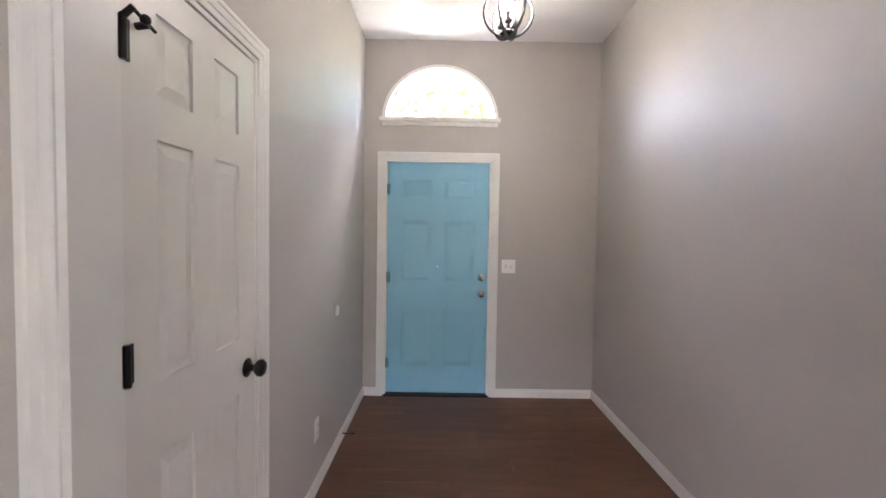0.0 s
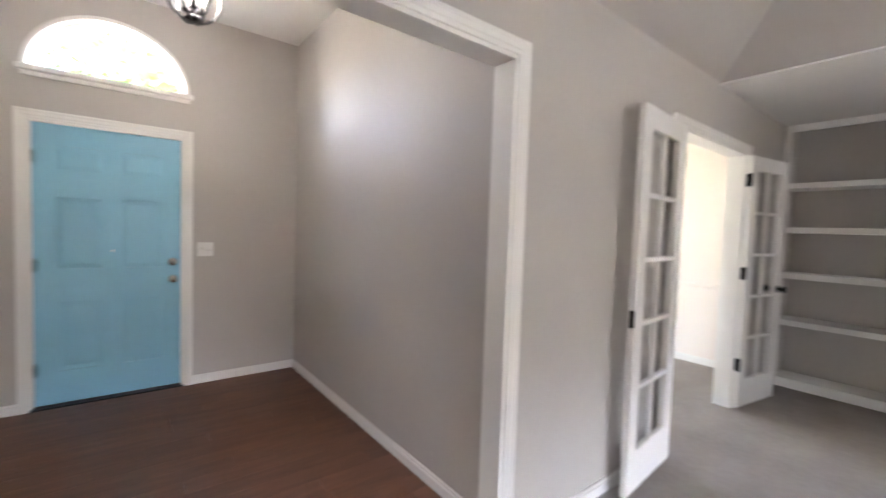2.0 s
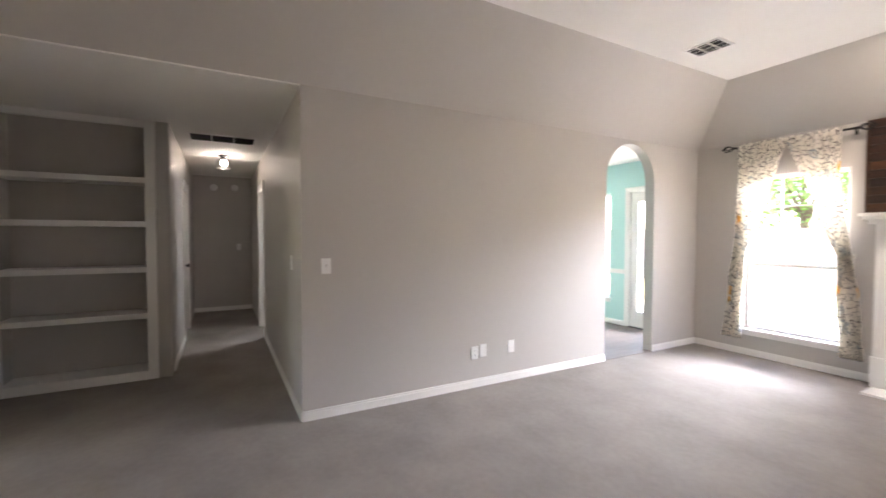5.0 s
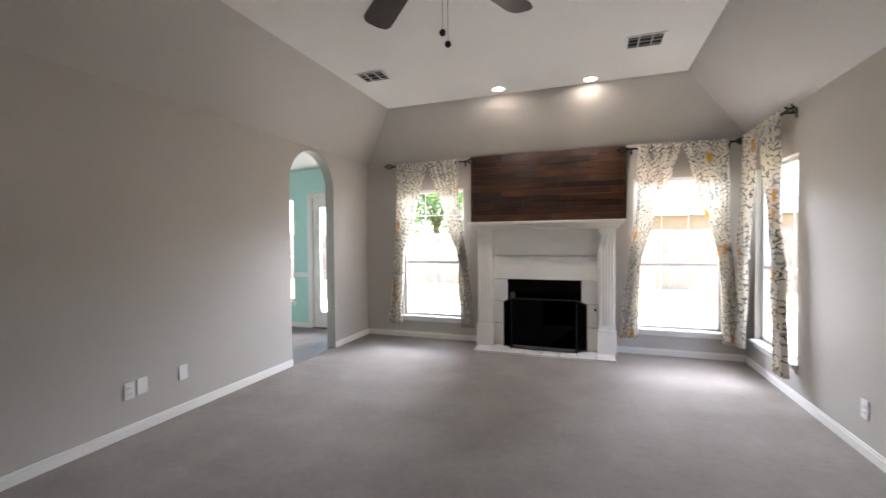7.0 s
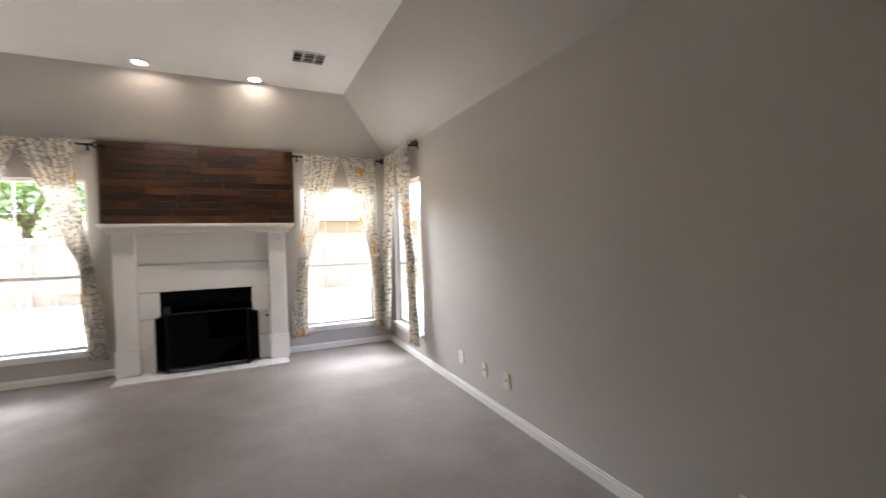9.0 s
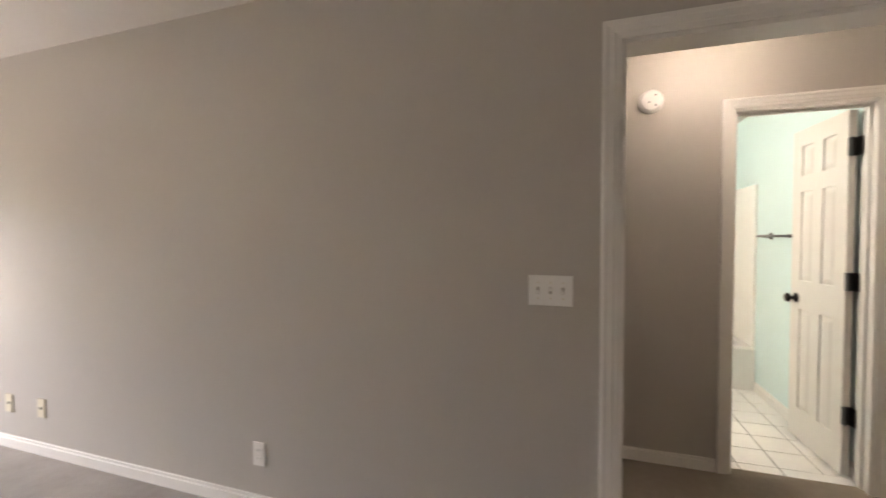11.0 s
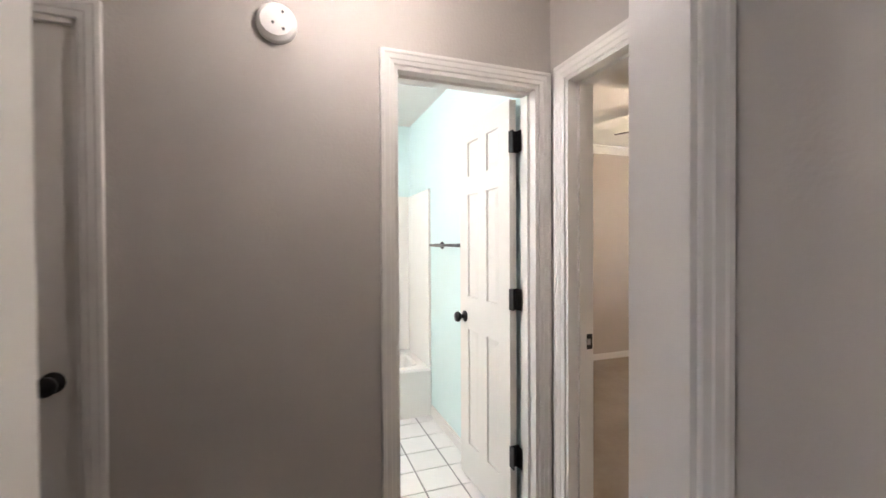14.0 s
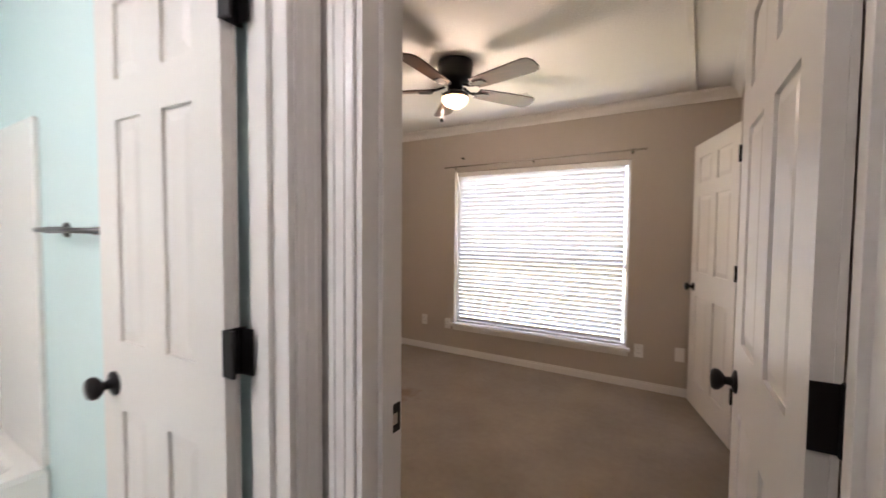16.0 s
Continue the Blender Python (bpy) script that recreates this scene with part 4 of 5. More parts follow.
def finial(parent, u, sgn, z):
    """A twisted open cage of bronze wire."""
    bm = bmesh.new()
    ball(bm, (u, -0.085, z), 0.014)
    for j in range(4):
        prev = None
        for i in range(9):
            f = i / 8
            a = j * math.pi / 2 + f * 2.2
            r = 0.038 * math.sin(math.pi * min(max(f, 0.03), 0.97))
            p = (u + sgn * (0.012 + 0.115 * f), -0.085 + r * math.cos(a), z + r * math.sin(a))
            if prev:
                cyl(bm, prev, p, 0.0065, seg=6)
            prev = p
    ball(bm, (u + sgn * 0.13, -0.085, z), 0.010)
    part("finial", bm, BLACK, parent, "twisted bronze cage finial")


def dressed_window(m, a, b, z, ia, ib, sa, sb):
    r = thing("curtain_rod", m, "dark bronze curtain rod with twisted cage finials", "curtain rod", "living room curtain rods")
    bm = bmesh.new()
    cyl(bm, (a, -0.085, z), (b, -0.085, z), 0.011, seg=12)
    part("pole", bm, BLACK, r, smooth=True)
    finial(r, a, -1, z)
    finial(r, b, 1, z)
    for u in (a + 0.03, b - 0.03):
        bm = bmesh.new()
        cyl(bm, (u, 0, z - 0.01), (u, -0.085, z - 0.01), 0.007, seg=8)
        bx(bm, u - 0.012, u + 0.012, -0.006, 0, z - 0.05, z + 0.03, bevel=0.002)
        part("bracket", bm, BLACK, r)
    c = (a + ia + b - ib) / 2
    curtain_panel("curtain", a + ia, c + 0.01, sa, 0.125, z + 0.025, 0.20, 1.17, m, a)
    curtain_panel("curtain", b - ib, c - 0.01, sb, 0.125, z + 0.025, 0.20, 1.17, m, b + 0.4)


dressed_window(LS, -2.86, -1.80, 2.40, 0.06, 0.11, 0.03, 0.11)
dressed_window(LS, 0.17, 1.21, 2.40, 0.09, 0.05, 0.09, 0.03)
dressed_window(LW, -6.30, -5.30, 2.40, 0.05, 0.09, 0.04, 0.07)

# ---- fireplace ----
fp = thing("fireplace", on(0.80, YS, "s"), "white painted fireplace with fluted pilasters, tiled face and hearth", "fireplace")


def at_fp(*a, bevel=0.003):
    return box(*a, bevel=bevel)


# u runs from -0.83 to 0.83, v towards the room is -y
bm = bmesh.new()
bx(bm, -0.91, 0.91, -0.33, 0, 1.555, 1.585, bevel=0.004)
bx(bm, -0.89, 0.89, -0.30, 0, 1.525, 1.555, bevel=0.006)
bx(bm, -0.86, 0.86, -0.265, 0, 1.485, 1.525, bevel=0.008)
part("mantel_shelf", bm, WHITE, fp, "white stepped wooden mantel shelf")
part("frieze", at_fp(-0.63, 0.63, -0.165, 0, 1.174, 1.485), WHITE, fp)
part("header_board", at_fp(-0.63, 0.63, -0.125, 0, 1.156, 1.173, bevel=0.0), WHITE, fp)
for s in (-1, 1):
    bm = bmesh.new()
    u0, u1 = sorted((s * 0.63, s * 0.82))
    bx(bm, u0, u1, -0.215, 0, 0.29, 1.485, bevel=0.003)
    for j in range(5):
        c = u0 + 0.03 + j * 0.0325
        cyl(bm, (c, -0.214, 0.36), (c, -0.214, 1.42), 0.009, seg=8)
    part("pilaster", bm, WHITE, fp, "white fluted pilaster")
    part("plinth", at_fp(u0 - 0.01, u1 + 0.01, -0.235, 0, 0.02, 0.29, bevel=0.005), WHITE, fp)
tiles = [(-0.63, 0.63, 0.865, 1.155)]
for s in (-1, 1):
    u0, u1 = sorted((s * 0.443, s * 0.627))
    for z in (0.022, 0.305, 0.585):
        tiles.append((u0, u1, z, z + 0.275))
for a, b, c, d in tiles:
    part("tile", box(a + 0.002, b - 0.002, -0.15, -0.02, c, d, bevel=0.003), WTILE, fp, "glossy white tile")
for a in ((-0.455, -0.436, -0.14, 0.40, 0.021, 0.86), (0.436, 0.455, -0.14, 0.40, 0.021, 0.86), (-0.455, 0.455, -0.14, 0.40, 0.861, 0.88), (-0.455, 0.455, 0.401, 0.42, 0.0, 0.88), (-0.455, 0.455, -0.13, 0.40, 0.0, 0.02), (-0.435, 0.435, -0.135, -0.12, 0.70, 0.859)):
    part("firebox_panel", box(*a), SOOT, fp, "black metal firebox lining")
for i in range(8):
    for j in range(2):
        u = -0.81 + i * 0.2025
        part("hearth_tile", box(u + 0.002, u + 0.2005, -0.49 + j * 0.245, -0.247 + j * 0.245, 0.0, 0.022, bevel=0.003), WTILE, fp)

scr = thing("fireplace_screen", on(0.80, YS, "s") @ pose(0.01, -0.26, 0.022), "black folding three-panel mesh fireplace screen", "fireplace screen")
for u0, u1, v0, v1, h0, h1 in ((-0.38, 0.38, -0.05, -0.05, 0.62, 0.62), (-0.49, -0.38, 0.06, -0.05, 0.56, 0.62), (0.38, 0.49, -0.05, 0.06, 0.62, 0.56)):
    bm = bmesh.new()
    for p, q in (((u0, v0, 0.02), (u0, v0, h0)), ((u1, v1, 0.02), (u1, v1, h1)), ((u0, v0, 0.02), (u1, v1, 0.02)), ((u0, v0, h0), (u1, v1, h1)), ((u0, v0, 0.0), (u0, v0, 0.02)), ((u1, v1, 0), (u1, v1, 0.02))):
        cyl(bm, p, q, 0.009, seg=8)
    part("screen_frame", bm, BLACK, scr)
    bm = bmesh.new()
    bm.faces.new([bm.verts.new(p) for p in ((u0, v0, 0.02), (u1, v1, 0.02), (u1, v1, h1), (u0, v0, h0))])
    bmesh.ops.solidify(bm, geom=bm.faces[:], thickness=0.002)
    part("mesh_panel", bm, SOOT, scr)
part("bottom_bar", box(-0.36, 0.36, -0.075, -0.045, 0.012, 0.05, bevel=0.004), GREYM, scr, "grey metal bottom bar")
gk = bmesh.new()
cyl(gk, (0.60, -0.151, 0.52), (0.60, -0.175, 0.52), 0.014, seg=12)
ball(gk, (0.60, -0.178, 0.52), 0.012)
gkob = new("gas_key_valve", mesh("gas_key_valve", gk, BLACK))
gkob.matrix_world = on(0.80, YS, "s")
tagged(gkob, "small dark gas valve in the fireplace face", "valve")

# wood-clad panel above the mantel
pn = thing("wood_panel", on(0.80, YS, "s"), "dark walnut plank panel mounted above the mantel", "wall panel")
part("backing", box(-0.93, 0.93, -0.022, 0, 1.60, 2.46), DARK, pn)
rng = random.Random(5)
rows_n = 11
hh = 0.856 / rows_n
for k in range(rows_n):
    u = -0.925
    while u < 0.92:
        w = min(rng.uniform(0.28, 0.62), 0.925 - u)
        if 0.925 - (u + w) < 0.12:
            w = 0.925 - u
        d = rng.uniform(0.034, 0.046)
        part("plank", box(u + 0.001, u + w - 0.001, -d, -0.02, 1.602 + k * hh + 0.001, 1.602 + (k + 1) * hh - 0.001, bevel=0.002), PLANK, pn)
        u += w
part("side_board", box(0.925, 0.945, -0.05, 0, 1.60, 2.46), PLANK, pn)
part("side_board", box(-0.945, -0.925, -0.05, 0, 1.60, 2.46), PLANK, pn)

# ---- built-in bookcase ----
bk = thing("bookcase", on(4.956, 0, "e"), "white-faced built-in bookcase with empty grey shelves", "bookcase")
u0, u1 = -0.60, 0.545
part("back_panel", box(u0, u1, 0.33, 0.35, 0, 2.45), PAINT, bk, "grey painted back")
part("side_panel", box(u0, u0 + 0.02, 0.02, 0.33, 0, 2.45), PAINT, bk)
part("side_panel", box(u1 - 0.05, u1, 0.02, 0.35, 0, 2.45), PAINT, bk)
part("stile", box(u0, u0 + 0.05, 0, 0.02, 0, 2.45, bevel=0.002), WHITE, bk)
part("stile", box(u1 - 0.085, u1, 0, 0.02, 0, 2.45, bevel=0.002), WHITE, bk)
part("top_rail", box(u0 + 0.05, u1 - 0.085, 0, 0.02, 2.39, 2.45, bevel=0.002), WHITE, bk)
part("bottom_rail", box(u0 + 0.05, u1 - 0.085, 0, 0.02, 0, 0.085, bevel=0.002), WHITE, bk)
for z in (0.08, 0.635, 1.075, 1.505, 1.915):
    part("shelf", box(u0 + 0.02, u1 - 0.05, 0.003, 0.33, z - 0.05, z, bevel=0.002), WHITE, bk, "white shelf board")
struct("wall_bookcase_end", box(4.975, 5.14, -0.653, -0.546, 0, 2.455), PAINT, G, "wall")
struct("wall_bookcase_back", box(5.31, 5.43, -0.53, YN, 0, 2.455), PAINT, G, "wall")

# ---- plates, switches, outlets ----


def plate(m, u, z, kind, label, w=0.072, h=0.116, material=PLASTIC, gangs=1):
    p = thing("outlet" if kind == "outlet" else "light_switch" if kind == "switch" else "wall_plate", m @ pose(u, 0, z), label, "outlet" if kind == "outlet" else "light switch" if kind == "switch" else "wall plate")
    w = w + (gangs - 1) * 0.046
    part("cover_plate", box(-w / 2, w / 2, -0.006, 0, -h / 2, h / 2, bevel=0.002), material, p)
    for g in range(gangs):
        c = (g - (gangs - 1) / 2) * 0.046
        if kind == "switch":
            part("toggle_slot", box(c - 0.006, c + 0.006, -0.0072, -0.004, -0.013, 0.013), SLOT, p)
            part("toggle", box(c - 0.004, c + 0.004, -0.017, -0.006, 0.0 if g % 2 else -0.011, 0.011 if g % 2 else 0.0, bevel=0.001), material, p)
            for z2 in (-0.03, 0.03):
                s = bmesh.new()
                cyl(s, (c, -0.006, z2), (c, -0.0072, z2), 0.003, seg=8)
                part("screw", s, IVORY, p)
        elif kind == "outlet":
            for z2 in (-0.02, 0.02):
                part("socket", box(c - 0.017, c + 0.017, -0.0085, -0.004, z2 - 0.014, z2 + 0.014, bevel=0.003), material, p)
                for du in (-0.006, 0.006):
                    part("slot", box(c + du - 0.0012, c + du + 0.0012, -0.0092, -0.008, z2 - 0.004, z2 + 0.006), DARK, p)
        elif kind == "jack":
            part("jack", box(c - 0.008, c + 0.008, -0.0085, -0.004, -0.008, 0.008, bevel=0.002), DARK if material is IVORY else material, p)
    return p


plate(LE, 1.777, 1.145, "switch", "white single light switch on the grey wall")
plate(LE, 3.10, 0.315, "outlet", "white double wall outlet")
plate(LE, 3.19, 0.325, "blank", "white blank wall plate beside an outlet")
plate(LE, 3.51, 0.325, "blank", "white blank wall plate")
plate(LW, -4.39, 0.287, "outlet", "white double wall outlet")
plate(LW, -3.98, 0.285, "jack", "ivory cable jack plate", material=IVORY)
plate(LW, -3.66, 0.29, "jack", "ivory telephone jack plate", material=IVORY)
plate(LW, -1.998, 0.279, "outlet", "white double wall outlet")
plate(LW, -0.617, 1.138, "switch", "white triple toggle switch beside the doorway", gangs=3)
plate(on(0, FY, "n"), 0.585, 1.145, "switch", "white double toggle switch beside the front door", gangs=2)
plate(on(FX0, 0, "w"), 2.12, 0.34, "outlet", "white double wall outlet in the foyer")
bell = bmesh.new()
bmesh.ops.create_cone(bell, cap_ends=True, segments=24, radius1=0.036, radius2=0.032, depth=0.014, matrix=pose(2.54, -0.007, 0.915, 90, 0, 0))
dp = new("door_bumper", mesh("door_bumper", bell, PLASTIC, True))
dp.matrix_world = on(FX0, 0, "w")
tagged(dp, "round white wall bumper for the door knob", "door bumper")
ds = bmesh.new()
cyl(ds, (2.67, -0.014, 0.045), (2.67, -0.085, 0.045), 0.005, seg=8)
cyl(ds, (2.67, -0.085, 0.045), (2.67, -0.10, 0.045), 0.009, seg=10)
dso = new("door_stop", mesh("door_stop", ds, BLACK))
dso.matrix_world = on(FX0, 0, "w")
tagged(dso, "black spring door stop on the baseboard", "door stop")
plate(HSM, -3.80, 1.15, "switch", "white light switch in the hall")
plate(on(8.8, 0, "e"), 1.38, 1.17, "switch", "pale light switch on the dark end wall")
plate(BN, -4.42, 0.335, "outlet", "white outlet in the beige bedroom wall")
plate(BN, -4.11, 0.325, "outlet", "white outlet beside the bedroom window")
plate(BN, -2.17, 0.33, "outlet", "white outlet beside the bedroom window")
plate(BN, -1.86, 0.345, "blank", "white blank plate near the closet door")
plate(on(5.03, 0, "e"), -1.52, 0.40, "outlet", "white outlet in the cream wall")


def detector(m, label, r=0.068):
    d = thing("smoke_detector", m, label, "smoke detector")
    bm = lathe([(0, 0), (r, 0), (r, 0.012), (r * 0.96, 0.022), (r * 0.80, 0.032), (r * 0.78, 0.034), (0.0, 0.036)], 36)
    part("housing", bm, PLASTIC, d, smooth=False)
    for x, y in ((0.02, 0.03), (-0.012, -0.01), (0.022, -0.028)):
        b2 = bmesh.new()
        cyl(b2, (x, y, 0.034), (x, y, 0.0375), 0.005, seg=10)
        part("indicator", b2, GREYM, d)
    return d


detector(SH @ pose(-0.126, 0, 2.127, 90, 0, 0), "round white smoke detector high on the wall")
detector(on(8.8, 0, "e") @ pose(0.98, 0, 2.25, 90, 0, 0), "round white detector on the hall's end wall", 0.06)
detector(on(8.8, 0, "e") @ pose(1.32, 0, 2.26, 90, 0, 0), "round white chime on the hall's end wall", 0.06)


def register(name, m, w, h, n, label, material=PLASTIC, slats=None):
    """A ceiling grille: frame, slats, black sheet painting the duct's shade; hangs below z=0."""
    d = thing(name, m, label, "vent")
    bm = bmesh.new()
    f = 0.02
    bx(bm, -w / 2, w / 2, -h / 2, -h / 2 + f, -0.008, 0)
    bx(bm, -w / 2, w / 2, h / 2 - f, h / 2, -0.008, 0)
    bx(bm, -w / 2, -w / 2 + f, -h / 2 + f, h / 2 - f, -0.008, 0)
    bx(bm, w / 2 - f, w / 2, -h / 2 + f, h / 2 - f, -0.008, 0)
    part("frame", bm, material, d)
    part("backing", box(-w / 2 + f, w / 2 - f, -h / 2 + f, h / 2 - f, -0.0015, -0.0005), DARK, d)
    sb = box(-w / 2 + f, w / 2 - f, -0.004, 0.004, -0.0008, 0.0008)
    bmesh.ops.transform(sb, matrix=Matrix.Rotation(radians(-54), 4, "X"), verts=sb.verts)
    me = mesh("slat", sb, slats or material)
    for k in range(n):
        s = new("slat", me)
        s.parent = d
        s.location = (0, -h / 2 + f + (h - 2 * f) * (k + 0.5) / n, -0.006)
    for u in (-w / 6, w / 6):
        part("divider", box(u - 0.006, u + 0.006, -h / 2 + f, h / 2 - f, -0.010, -0.002), material, d)
    return d


register("ceiling_vent", pose(2.29, -4.80, FLAT - 0.001), 0.30, 0.24, 3, "white ceiling air register with dark slots")
register("ceiling_vent", pose(-0.17, -4.93, FLAT - 0.001), 0.30, 0.24, 3, "white ceiling air register with dark slots")
register("ceiling_vent", pose(-3.50, 0.72, HZ - 0.001, 0, 0, 90), 0.30, 0.20, 3, "white bathroom ceiling register")
register("ceiling_vent", pose(-3.12, 3.70, BZ - 0.001), 0.30, 0.16, 6, "white bedroom ceiling register")
# slats coloured dark here, painting in the shaded gaps that they cover
register("return_air_grille", pose(5.45, -1.12, 2.454, 0, 0, 90), 0.66, 0.36, 12, "wide dark return-air grille in the hall ceiling", slats=GREYM)

# ---- lamps ----
for i, (x, y) in enumerate(((1.20, -5.58), (0.26, -5.64))):
    d = thing("recessed_light", pose(x, y, FLAT), "small recessed ceiling light, lit", "recessed light")
    part("trim_ring", lathe([(0.05, -0.001), (0.075, -0.001), (0.078, -0.005), (0.06, -0.008), (0.05, -0.004)], 28), PLASTIC, d, smooth=True)
    bm = bmesh.new()
    cyl(bm, (0, 0, -0.001), (0, 0, -0.003), 0.051, seg=28)
    part("lens", bm, SPOT, d, "glowing warm lens")
    lamp("spot_light", "AREA", LAMP_SPOT, WARM, look((x, y, FLAT - 0.012), (x, y - 0.02, 0)), 0.07)


def schoolhouse_light(m, watts, label, cap=BLACK):
    """A small flush fitting: dark canopy, clear glass jar, lit bulb."""
    d = thing("ceiling_light", m, label, "ceiling light")
    part("canopy", lathe([(0, 0), (0.06, 0), (0.062, -0.012), (0.045, -0.024), (0.03, -0.03), (0.03, -0.055), (0, -0.055)], 24), cap, d, smooth=True)
    shade = part("glass_shade", lathe([(0.04, -0.045), (0.075, -0.065), (0.092, -0.10), (0.092, -0.15), (0.078, -0.175), (0.076, -0.175), (0.089, -0.15), (0.089, -0.10), (0.073, -0.067), (0.04, -0.048)], 28), FROST, d, "clear glass shade", smooth=True)
    part("shade_rim", lathe([(0.076, -0.172), (0.081, -0.172), (0.081, -0.179), (0.076, -0.179), (0.076, -0.172)], 28), CHROME, shade)
    part("bulb", ball(bmesh.new(), (0, 0, -0.105), 0.034, 1.2), BULB, d, "lit bulb", smooth=True)
    lamp("bulb_light", "POINT", watts, (1.0, 0.98, 0.95), m @ pose(0, 0, -0.215), 0.06)
    return d


schoolhouse_light(pose(-1.98, 0.14, HZ), LAMP_HALL_W, "small clear-glass ceiling light, lit, in the small hall", PLASTIC)
schoolhouse_light(pose(6.50, -1.13, 2.455), LAMP_HALL_E, "small glass ceiling light, lit, in the hall")
# ceiling lamp added out of view to light the bathroom
lb = thing("added_bath_lamp", pose(-3.2, -0.55, HZ), "unseen frosted ceiling lamp added to light the bathroom", "ceiling light")
part("canopy", lathe([(0, 0), (0.12, 0), (0.12, -0.02), (0, -0.02)]), CHROME, lb)
part("bowl", lathe([(0.115, -0.02), (0.11, -0.06), (0.07, -0.09), (0, -0.10)]), BOWL, lb, smooth=True)
lamp("bulb_light", "POINT", LAMP_BATH, (1.0, 0.97, 0.93), pose(-3.2, -0.55, HZ - 0.2), 0.12)

# foyer globe pendant
fg = thing("pendant_lamp", pose(0.33, 2.05, 2.55), "dark metal orb pendant with candle bulbs in the foyer", "pendant lamp")
for rot in (0, 60, 120):
    bm = bmesh.new()
    rr, tt = 0.125, 0.007
    for i in range(36):
        a, b = 2 * math.pi * i / 36, 2 * math.pi * (i + 1) / 36
        cyl(bm, (rr * math.cos(a), 0, rr * math.sin(a)), (rr * math.cos(b), 0, rr * math.sin(b)), tt, seg=6)
    bmesh.ops.transform(bm, matrix=Matrix.Rotation(radians(rot), 4, "Z"), verts=bm.verts)
    part("ring", bm, GREYM, fg, "dark metal hoop")
bm = lathe([(0, -0.118), (0.03, -0.118), (0.045, -0.108), (0.03, -0.095), (0.012, -0.085), (0.012, -0.06), (0, -0.06)])
part("base_cup", bm, BLACK, fg, smooth=True)
for k in range(3):
    a = 2 * math.pi * k / 3 + 0.4
    x, y = 0.04 * math.cos(a), 0.04 * math.sin(a)
    bm = bmesh.new()
    cyl(bm, (0, 0, -0.08), (x, y, -0.06), 0.006, seg=8)
    cyl(bm, (x, y, -0.065), (x, y, -0.055), 0.018, seg=12)
    cyl(bm, (x, y, -0.055), (x, y, -0.01), 0.010, seg=12)
    arm = part("candle_arm", bm, BLACK, fg)
    part("bulb", ball(bmesh.new(), (x, y, 0.025), 0.016, 2.0), BULB, arm, smooth=True)
part("glass_globe", ball(bmesh.new(), (0, 0, 0), 0.115, seg=28), FROST, fg, "clear glass globe", smooth=True).visible_shadow = False
bm = bmesh.new()
cyl(bm, (0, 0, 0.12), (0, 0, 0.47), 0.006, seg=10)
part("stem", bm, BLACK, fg)
part("canopy", lathe([(0, 0.5), (0.06, 0.5), (0.06, 0.485), (0.02, 0.47), (0, 0.47)]), BLACK, fg, smooth=True)

lamp("bulb_light", "POINT", LAMP_FOYER, (1.0, 0.93, 0.84), pose(0.33, 2.05, 2.60), 0.05)


